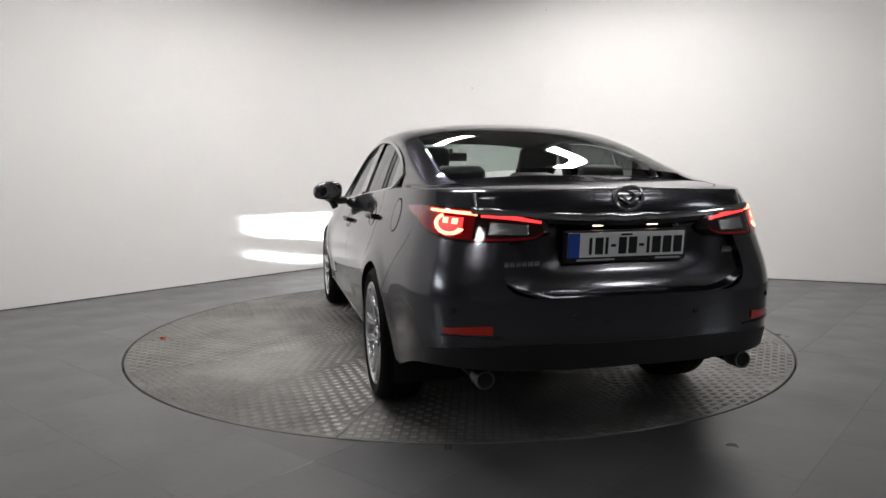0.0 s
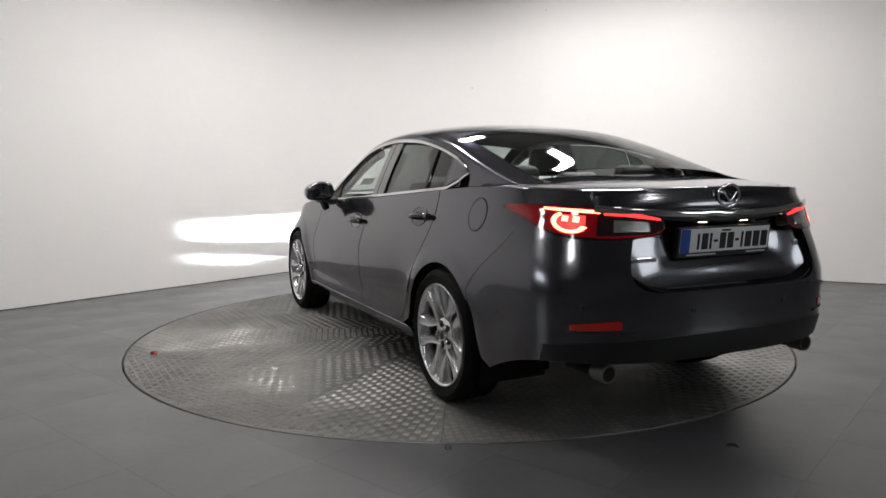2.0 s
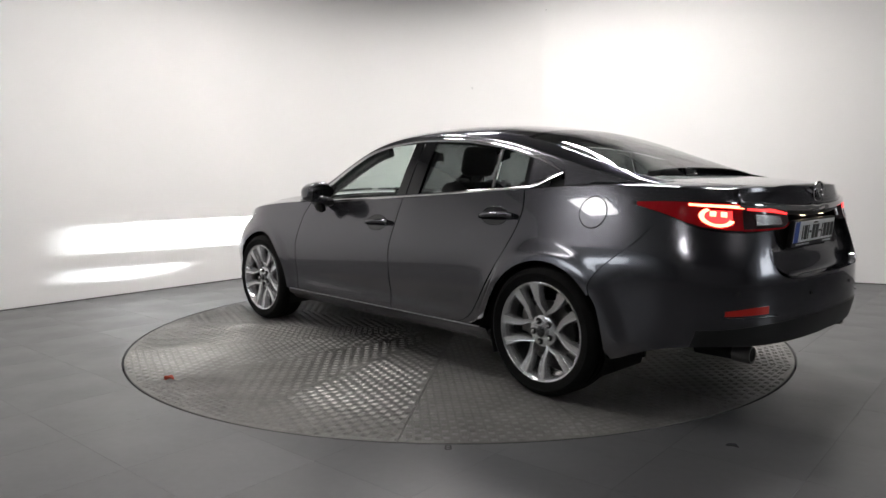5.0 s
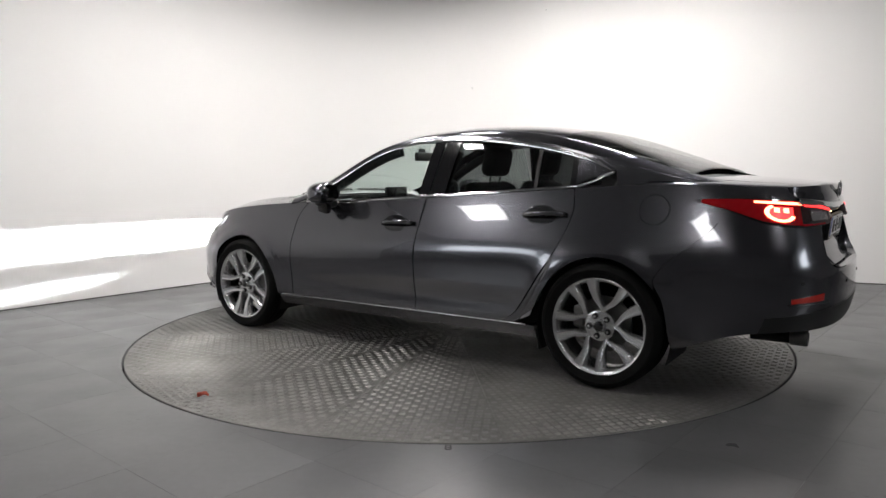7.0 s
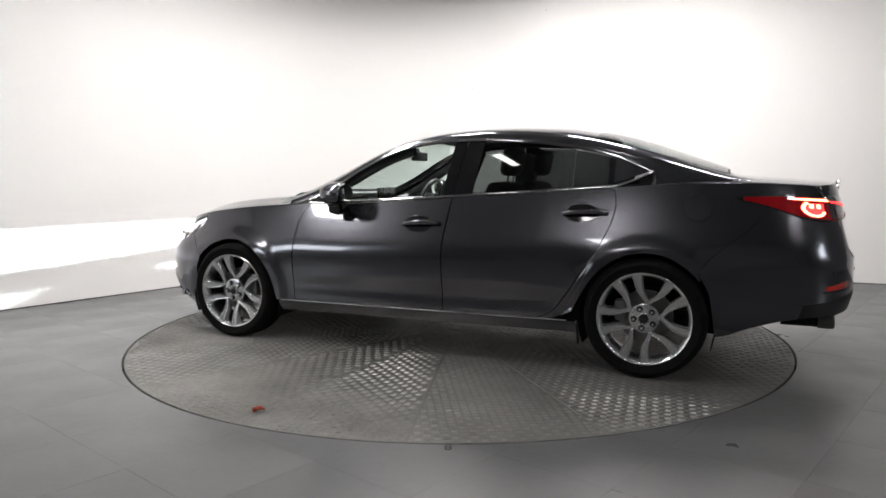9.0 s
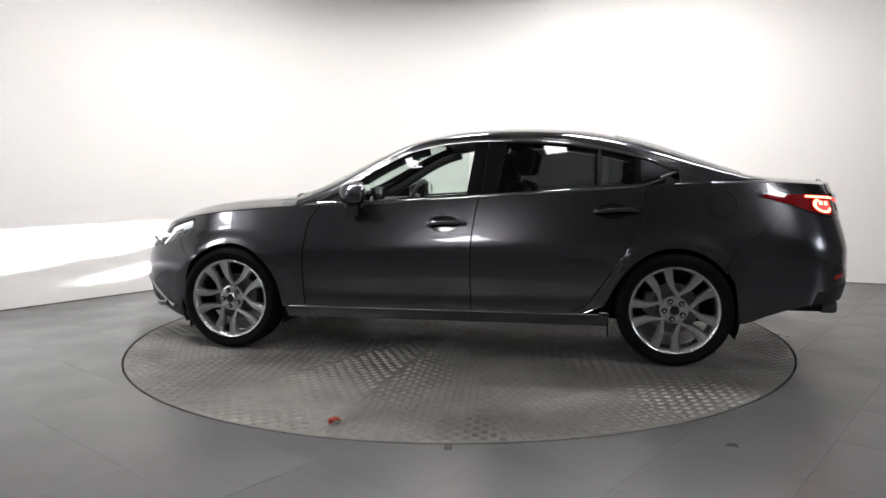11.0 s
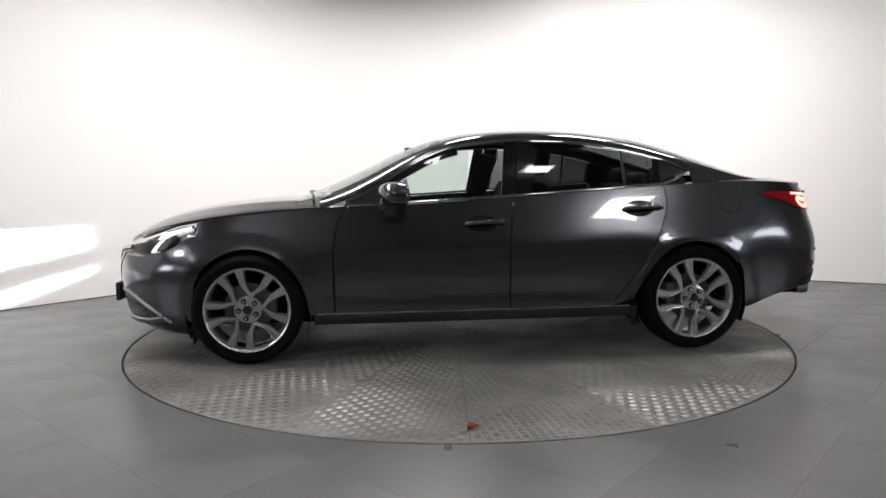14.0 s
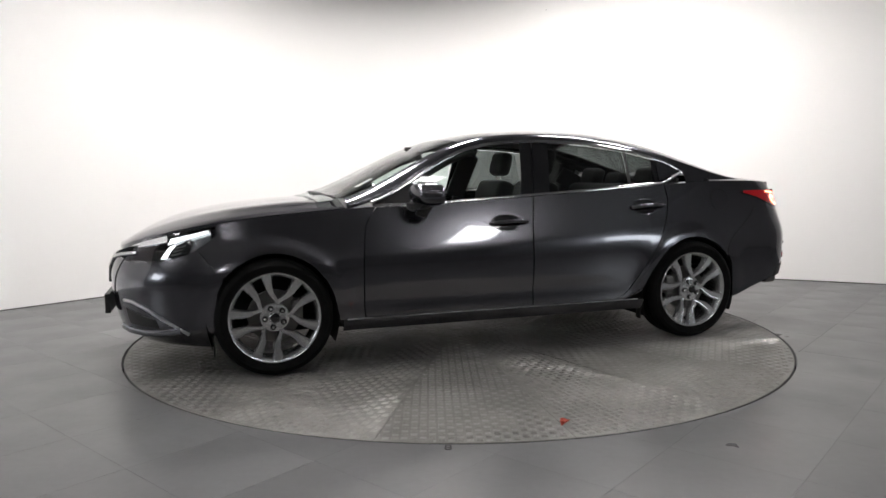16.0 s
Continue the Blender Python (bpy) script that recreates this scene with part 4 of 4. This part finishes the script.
def rear_details(car):
    bar = [on_rear(y, 0.968 + 0.030 * (abs(y) / 0.61) ** 2, 0.010) for y in np.linspace(-0.61, 0.61, 41)]
    part("chrome_bar", ribbon(bar, 0.018, 0.030, (0, 0, 1)), M_CHROME, car, "chrome bar across the boot lid")
    under = [on_rear(y, 0.944 + 0.018 * (abs(y) / 0.36) ** 2, 0.004) for y in np.linspace(-0.36, 0.36, 21)]
    part("plate_light_strip", ribbon(under, 0.016, 0.020, (0, 0, 1)), M_BLACK, car, "black strip with number plate lamps")
    for y in (0.12, -0.12):
        part("plate_lamp", box_mesh(-2.398, -2.388, y - 0.02, y + 0.02, 0.934, 0.9375), mat("plate_lamp_glow", (0.8, 0.6, 0.4), 0.4, emit=(1.0, 0.75, 0.5), glow=9.0), car, "small warm glowing lamp")
    # number plate in its black holder; its writing stays plain bars
    tilt = pose(-2.398, 0, 0.857, 0, -6, 0)
    holder = part("number_plate", box_mesh(-0.010, 0.012, -0.268, 0.268, -0.068, 0.062, 0.005), M_BLACK, car, "white number plate in a black holder", tilt)
    part("plate_sheet", box_mesh(-0.0135, -0.008, -0.256, 0.256, -0.046, 0.054, 0.002), M_PLATEWHITE, holder, "white reflective sheet")
    part("plate_band", box_mesh(-0.0145, -0.008, 0.206, 0.2555, -0.0455, 0.0535), M_PLATEBLUE, holder, "blue band")
    y = 0.165
    for w, gap in ((0.012, 0.014), (0.034, 0.010), (0.012, 0.012), (0.022, 0.012), (0.034, 0.010), (0.036, 0.010), (0.022, 0.012), (0.012, 0.012), (0.038, 0.010), (0.038, 0.010), (0.038, 0.010)):
        tall = (-0.034, 0.034) if w != 0.022 else (-0.005, 0.006)
        part("plate_bar", box_mesh(-0.0148, -0.013, y - w, y, *tall), M_INK, holder)
        y -= w + gap
    part("plate_bar", box_mesh(-0.0148, -0.013, -0.02, 0.03, 0.040, 0.048), M_INK, holder)
    for a, b in ((0.05, 0.215), (-0.245, -0.13)):
        part("holder_bar", box_mesh(-0.0112, -0.009, a, b, -0.060, -0.053), M_PALE, holder, "pale printed bar")
    # badge: an oval ring and a winged bow
    badge = part("badge", ribbon([Vector((-2.418 - 0.004 * math.sin(a), 0.060 * math.cos(a), 1.045 + 0.047 * math.sin(a))) for a in np.linspace(0, 2 * math.pi, 48, endpoint=False)], 0.012, 0.009, (-1, 0, 0), True), M_CHROME, car, "chrome oval badge")
    for s in (1, -1):
        wing = [Vector((-2.424, 0.0, 1.022)), Vector((-2.424, s * 0.018, 1.038)), Vector((-2.423, s * 0.034, 1.056)), Vector((-2.421, s * 0.055, 1.060))]
        part("badge_wing", ribbon(wing, 0.012, 0.008, (-1, 0, 0)), M_CHROME, badge)
    # lettering of maker and trim as plain bars
    for y0, n, z, w, h, m in ((0.515, 6, 0.790, 0.022, 0.019, M_CHROME), (-0.455, 1, 0.820, 0.085, 0.024, M_CHROME)):
        for i in range(n):
            c = y0 - i * (w + 0.004) - w / 2
            p, q = on_rear(c + w / 2, z, 0.002), on_rear(c - w / 2, z, 0.002)
            part("badge_bar", ribbon([p, q], 0.005, h, (0, 0, 1)), m, car, "chrome badge bar")
    for s in (1, -1):
        refl = sheet(lambda u, v: on_rear(0.735 - 0.165 * u, 0.522 + 0.006 * u + v * (0.034 - 0.012 * (1 - u) ** 2), 0.004), 12, 4, 0.006, (1, 0, 0))
        part("reflector", refl if s > 0 else mirrored(refl), M_REFLECTOR, car, "red bumper reflector")
        trim = ribbon([on_rear(yy, 0.514, 0.003) for yy in np.linspace(0.745, 0.52, 8)], 0.006, 0.008, (0, 0, 1))
        part("reflector_trim", trim if s > 0 else mirrored(trim), M_PAINT, car)
        for yy, zz in ((0.70, 0.618), (0.26, 0.592)):
            p = on_rear(yy * s, zz, 0.001)
            n = low_normal(p.x, zz)
            bm = bmesh.new()
            bmesh.ops.create_cone(bm, cap_ends=True, segments=20, radius1=0.010, radius2=0.009, depth=0.006)
            q = Vector((n.x, n.y * s, n.z)).to_track_quat("Z", "Y").to_matrix().to_4x4()
            part("parking_sensor", bm, M_BLACK, car, "", Matrix.Translation(p) @ q)
        pipe = lathe([(0.031, -0.10), (0.037, -0.10), (0.040, -0.09), (0.040, -0.02), (0.034, -0.02), (0.034, -0.085), (0.031, -0.10)], 36)
        e = part("exhaust_tip", pipe, M_DISC, car, "round steel exhaust tip", pose(-2.275, s * 0.583, 0.335, 0, 0, -90))
        e.rotation_euler = (0, 0, radians(-90))
        # closed black end stands in for the shade inside the tip
        part("pipe_plug", lathe([(0.0, -0.096), (0.0325, -0.096), (0.0325, 0.16), (0.0, 0.16)], 24), M_DARK, e, "black pipe, its closed end standing for the shaded mouth")
    # lower valance
    def valance(u, v):
        y = 0.79 * (1 - 2 * u)
        zt = 0.490 - 0.035 * (abs(y) / 0.78) ** 4
        zb = BUMPER_LOW(end_x(abs(y), 0.42) if abs(y) > 0.01 else -2.5) - 0.003
        return on_rear(y, zb + v * (zt - zb), 0.004)
    part("valance", sheet(valance, 48, 10, 0.02, (1, 0, 0)), M_BLACK, car, "black lower bumper valance")


def side_details(car):
    for k, s in enumerate((1, -1)):
        fix = (lambda b: b) if s > 0 else mirrored
        disc = lambda r0, r1, off: sheet(lambda u, v: low(-1.677 + math.cos(2 * math.pi * u) * (r0 + (r1 - r0) * v), 0.955 + math.sin(2 * math.pi * u) * (r0 + (r1 - r0) * v), off), 48, 5)
        if s > 0:
            part("fuel_flap", disc(0.0, 0.0735, 0.0016), M_PAINT, car, "round fuel flap")
            part("flap_seam", disc(0.0735, 0.0785, 0.0018), M_DARK, car, "dark seam")
        strip = [low(x, 0.298, 0.003) for x in np.linspace(1.0, -0.98, 40)]
        part("sill_strip", fix(ribbon(strip, 0.004, 0.005, (0, 0, 1))), M_SATIN, car, "thin bright sill strip")
        flap = [low(-1.035, z, -0.03) for z in (0.27, 0.20, 0.15)]
        part("stone_flap", fix(ribbon(flap, 0.05, 0.012, (1, 0, 0))), M_BLACK, car)
        flap = [low(1.762, z, -0.03) for z in (0.24, 0.18, 0.13)]
        part("stone_flap", fix(ribbon(flap, 0.14, 0.010, (1, 0, 0))), M_BLACK, car)
        # bright blade under the front lamps
        blade = [low(end_x(y, z, True), z, 0.006) for y, z in ((0.30, 0.245), (0.45, 0.245), (0.60, 0.25), (0.70, 0.262), (0.775, 0.285))]
        part("bumper_blade", fix(ribbon(blade, 0.02, 0.035, (0, 0, 1))), M_PAINT, car, "painted bumper blade")
        # silver stands in for the highlight along the body-coloured crease
        brow = [low(end_x(y, z, True), z, 0.006) for y, z in ((0.50, 0.432), (0.58, 0.432), (0.66, 0.405), (0.73, 0.35), (0.785, 0.262))]
        part("fog_brow_highlight", fix(ribbon(brow, 0.014, 0.018, (0, 0, 1))), M_SATIN, car, "creased bumper edge, its highlight put in as silver")
        pocket = sheet(lambda u, v: low(end_x(0.50 + 0.20 * u, 0.29 + v * (0.10 - 0.05 * u), True), 0.29 + v * (0.10 - 0.05 * u), 0.003), 10, 6, 0.005, (-1, 0, 0))
        part("fog_pocket", fix(pocket), M_BLACK, car, "black lower intake")
    def grille_at(u, v):
        y, z = (2 * u - 1) * 0.44 * (0.72 + 0.28 * v), 0.44 + 0.225 * v
        p = low(end_x(abs(y), z, True), z, 0.004) if abs(y) > 0.03 else Vector((X_FRONT(z) + 0.003, 0, z))
        return Vector((p.x, math.copysign(p.y, y), p.z))
    grille = sheet(grille_at, 24, 10, 0.012, (-1, 0, 0))
    part("grille", grille, M_GLOSSBLACK, car, "black front grille")
    part("front_plate", box_mesh(2.345, 2.375, -0.26, 0.26, 0.315, 0.435, 0.004), M_BLACK, car, "front plate holder")
    for s in (1, -1):
        wing = [low(end_x(y, z, True), z, 0.010) for y, z in ((0.12, 0.50), (0.20, 0.60), (0.27, 0.662), (0.40, 0.684), (0.52, 0.700))]
        wing = [Vector((p.x, p.y * s, p.z)) for p in wing]
        part("grille_wing", ribbon(wing, 0.018, 0.022, (0, 0, 1)), M_CHROME, car, "chrome grille edge")
    for y0, y1 in ((-0.62, -0.05), (0.02, 0.62)):
        pts = [Vector((1.08 - 0.10 * abs(y), y, hood_at(1.05, y / 0.8).z + 0.030 - 0.01 * abs(y))) for y in np.linspace(y0, y1, 12)]
        part("wiper", ribbon(pts, 0.016, 0.016, (0, 0, 1)), M_BLACK, car, "black wiper blade")
    part("cowl", sheet(lambda u, v: hood_at(1.16 - 0.24 * u, (2 * v - 1) * 0.93, -0.012), 8, 24, 0.02, (0, 0, -1)), M_BLACK, car, "black cowl panel")
    part("windscreen_disc", box_mesh(-0.06, 0.06, -0.05, 0.05, -0.001, 0.001), M_PALE, car, "pale paper discs behind the windscreen", Matrix.Translation(top(0.80, 0.60, -0.015)) @ pose(0, 0, 0, 0, 26, 0))


def cabin(car):
    def soft(a, m=None, bevel=0.05):
        return smoothed(box_mesh(*a, bevel, 4, m), 50)
    for s in (1, -1):
        y = 0.37 * s
        seat = part("front_seat", soft((-0.30, 0.24, y - 0.26, y + 0.26, 0.42, 0.60), None, 0.06), M_SEAT, car, "black leather front seat")
        part("backrest", soft((-0.07, 0.07, -0.25, 0.25, 0.0, 0.60), pose(-0.27, y, 0.52, 0, -20, 0), 0.05), M_SEAT, seat)
        part("headrest", soft((-0.05, 0.05, -0.13, 0.13, 0.0, 0.19), pose(-0.48, y, 1.13, 0, -14, 0), 0.045), M_SEAT, seat)
        for q in (-0.06, 0.06):
            part("headrest_post", lathe([(0.006, 0.0), (0.006, 0.08)], 10, axis="z"), M_CHROME, seat, "", pose(-0.475, y + q, 1.07, 0, -14, 0))
    bench = part("rear_bench", soft((-1.15, -0.72, -0.66, 0.66, 0.42, 0.60), None, 0.06), M_SEAT, car, "black leather rear bench")
    part("backrest", soft((-0.08, 0.08, -0.64, 0.64, 0.0, 0.56), pose(-1.12, 0, 0.54, 0, -24, 0), 0.06), M_SEAT, bench)
    for y in (0.40, -0.40, 0.0):
        part("headrest", soft((-0.05, 0.05, -0.13, 0.13, 0.0, 0.14 if y else 0.10), pose(-1.34, y, 1.05, 0, -18, 0), 0.04), M_SEAT, bench)
    part("parcel_shelf", soft((-1.80, -1.28, -0.62, 0.62, 1.00, 1.055), None, 0.02), M_DARK, car)
    part("dashboard", soft((0.62, 1.02, -0.74, 0.74, 0.62, 0.955), None, 0.07), M_SEAT, car, "black dashboard")
    part("dash_screen", soft((0.62, 0.645, -0.13, 0.13, 0.955, 1.05), None, 0.01), M_GLOSSBLACK, car, "upright display screen")
    part("cabin_floor", box_mesh(-1.2, 0.98, -0.74, 0.74, 0.30, 0.34), M_DARK, car)
    wheel = part("steering_wheel", ribbon([Vector((0, 0.18 * math.cos(a), 0.18 * math.sin(a))) for a in np.linspace(0, 2 * math.pi, 40, endpoint=False)], 0.028, 0.028, (1, 0, 0), True), M_SEAT, car, "black steering wheel", pose(0.44, -0.37, 0.93, 0, -22, 0))
    part("wheel_boss", soft((-0.02, 0.05, -0.07, 0.07, -0.07, 0.06), None, 0.03), M_SEAT, wheel)
    for a in (0, 180, 270):
        part("wheel_spoke", box_mesh(-0.01, 0.012, 0.05, 0.175, -0.018, 0.018, 0.006), M_SEAT, wheel, "", pose(0, 0, 0, a, 0, 0))
    rv = part("rear_view_mirror", soft((0.33, 0.36, -0.12, 0.12, 1.245, 1.31), None, 0.012), M_BLACK, car, "interior mirror")
    part("mirror_stem", box_mesh(0.35, 0.40, -0.012, 0.012, 1.29, 1.34, 0.004), M_BLACK, rv)
    lin = part("headlining", sheet(lambda u, v: top(0.15 - 1.15 * u, (v * 2 - 1) * 0.92, -0.035), 14, 14), mat("headlining_cloth", (0.05, 0.05, 0.05), 0.9, grain=0.05), car, "dark grey cloth headlining")
    for s in (1, -1):
        pil = [upper(x, RAIL(x) - 0.03, -0.05) for x in np.linspace(0.72, 0.10, 10)]
        pil = [Vector((p.x, p.y * s, p.z)) for p in pil]
        part("pillar_lining", ribbon(pil, 0.05, 0.06, (0, 0, 1)), M_BLACK, car)
        for xa, xb, w in ((-0.235, -0.33, 0.15), (-1.27, -1.33, 0.22)):
            post = [upper(xa + (xb - xa) * k / 6, SHOULDER(xa) - 0.02 + (RAIL(xb) - 0.05 - SHOULDER(xa)) * k / 6, -0.045) for k in range(7)]
            post = [Vector((p.x, p.y * s, p.z)) for p in post]
            part("pillar_lining", ribbon(post, w, 0.03, (0, 1, 0)), M_BLACK, car)


car = empty("car", "dark grey metallic four-door saloon, lights on, on the turntable", "car")
doors = car_body(car)
car_glass(car, doors)
car_under(car)
for x in (AXLE, -AXLE):
    for s in (1, -1):
        build_wheel(car, x, s)
tail_lamps(car)
head_lamps(car)
handles(car, doors)
door_mirrors(car, doors)
rear_details(car)
side_details(car)
cabin(car)


# ---- ceiling lights ----
def ceiling_panel(x, y, w, d, z=CEIL_Z - 0.03, turn=0.0, glow=M_PANEL, label="white square ceiling light panel, switched on"):
    t = empty("ceiling_light", label, "ceiling light", "ceiling lights")
    t.matrix_basis = pose(x, y, z, 0, 0, turn)
    bm = bmesh.new()
    for a in ((-w / 2 - 0.03, w / 2 + 0.03, -d / 2 - 0.03, -d / 2), (-w / 2 - 0.03, w / 2 + 0.03, d / 2, d / 2 + 0.03), (-w / 2 - 0.03, -w / 2, -d / 2, d / 2), (w / 2, w / 2 + 0.03, -d / 2, d / 2)):
        box(bm, *a, -0.005, 0.03)
    part("frame", bm, M_FRAME, t)
    part("diffuser", box_mesh(-w / 2, w / 2, -d / 2, d / 2, 0.0, 0.01), glow, t, "glowing white diffuser")


for x, y, a in ((-4.9, -2.85, 50.7), (-2.0, -5.8, 0), (3.5, -4.7, 0)):
    ceiling_panel(x, y, 0.7, 0.7, turn=a)
for x, y, w, d in ((-1.45, -2.3, 0.12, 0.5), (0.2, -2.45, 0.30, 0.26), (1.55, -2.85, 0.30, 0.26)):
    ceiling_panel(x, y, w, d, label="small white ceiling light, switched on")
for x, y, l, a in ((-2.05, -0.8, 0.9, 50.7), (-1.45, 0.75, 0.9, 50.7), (-0.15, 1.95, 0.9, 50.7), (1.6, 1.45, 0.9, -30), (2.6, 0.2, 0.9, -30)):
    ceiling_panel(x, y, l, 0.25, turn=a, glow=M_TUBE, label="long white ceiling light by the wall, switched on")


# ---- glowing panels added on the unseen walls, to reflect in the doors ----
def added_panel(n, x, y, turn, w=1.5, h=1.1, z=2.05):
    t = tagged(new(f"window_{n}"), "unseen glowing panel, added to reflect in the car's paint", "window", kind="structure")
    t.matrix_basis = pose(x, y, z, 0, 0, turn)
    part("window_pane", box_mesh(-w / 2, w / 2, 0.0, 0.012, -h / 2, h / 2), M_ADDED_PANEL, t, "glowing pane of the added panel")
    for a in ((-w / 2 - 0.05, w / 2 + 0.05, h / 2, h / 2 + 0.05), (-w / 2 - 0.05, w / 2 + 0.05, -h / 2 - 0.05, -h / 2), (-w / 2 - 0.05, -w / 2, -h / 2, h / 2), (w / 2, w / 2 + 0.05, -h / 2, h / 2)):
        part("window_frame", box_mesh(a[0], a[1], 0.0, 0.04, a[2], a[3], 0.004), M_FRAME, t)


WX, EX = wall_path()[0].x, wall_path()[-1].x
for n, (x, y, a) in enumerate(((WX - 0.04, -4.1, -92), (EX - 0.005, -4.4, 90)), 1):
    added_panel(n, x, y, a)


# ---- small things ----
def build_leaf():
    """A curled dry leaf on the deck."""
    def f(u, v):
        t, w = u, (v - 0.5) * 2
        half = 0.020 * math.sin(math.pi * min(1, t * 0.96 + 0.03)) ** 0.7 * (1 + 0.25 * math.cos(t * 22))
        return Vector(((t - 0.5) * 0.062, w * half, 0.004 + 0.016 * abs(w) ** 1.5 * (0.5 + t) + 0.006 * math.sin(t * 5)))
    t = tagged(part("leaf", sheet(f, 20, 8, 0.0008, (0, 0, -1)), M_LEAF), "curled dry red leaf lying on the turntable", "leaf")
    return t


leaf = build_leaf()
LEAF_AT = pose(0.202, 2.078, 0.0, 0, 0, 30)


def wall_base():
    pts = [p + Vector((0, 0, 0.004)) for p in wall_path()]
    tagged(part("trim", ribbon(pts, 0.008, 0.008, (0, 0, 1)), M_JOINT), "dark sealant line at the foot of the wall", "trim", kind="structure")


wall_base()


def small_marks():
    for x, z in ((-0.62, 3.02), (1.22, 3.05), (0.22, 2.22)):
        best = min(wall_path()[1:-1], key=lambda p: abs(p.x - x))
        n = (Vector((0, 0, 0)) - best).normalized()
        bm = bmesh.new()
        bmesh.ops.create_cone(bm, cap_ends=True, segments=10, radius1=0.006, radius2=0.004, depth=0.012)
        m = Matrix.Translation((best.x, best.y, z)) @ Vector((n.x, n.y, 0)).to_track_quat("Z", "Y").to_matrix().to_4x4()
        tagged(part("wall_nail", bm, M_JOINT, None, "", m), "small dark nail head on the white wall", "nail", "nails in the wall")
    cu = bpy.data.curves.new("floor_marking", "FONT")
    cu.body, cu.size, cu.extrude, cu.align_x = "8", 0.075, 0.0006, "CENTER"
    tmp = bpy.data.objects.new("text", cu)
    me = bpy.data.meshes.new_from_object(tmp)
    bpy.data.objects.remove(tmp)
    tagged(part("floor_marking", me, M_JOINT, None, "", pose(-0.037, -2.335, 0.0012)), "small dark number painted beside the turntable", "marking")


small_marks()


build_tiles(bpy.data.objects["floor"])


# ---- what turns ----
def motions():
    table_rows, car_rows = [], []
    for i in range(17):
        spin = pose(0, 0, 0, 0, 0, TURN0 + RATE * i)
        table_rows.append((float(i), spin))
        car_rows.append((float(i), spin @ pose(OFF[0], OFF[1], 0)))
    walk(turntable, table_rows)
    walk(car, car_rows)
    walk(leaf, [(t, m @ LEAF_AT) for t, m in table_rows])


motions()
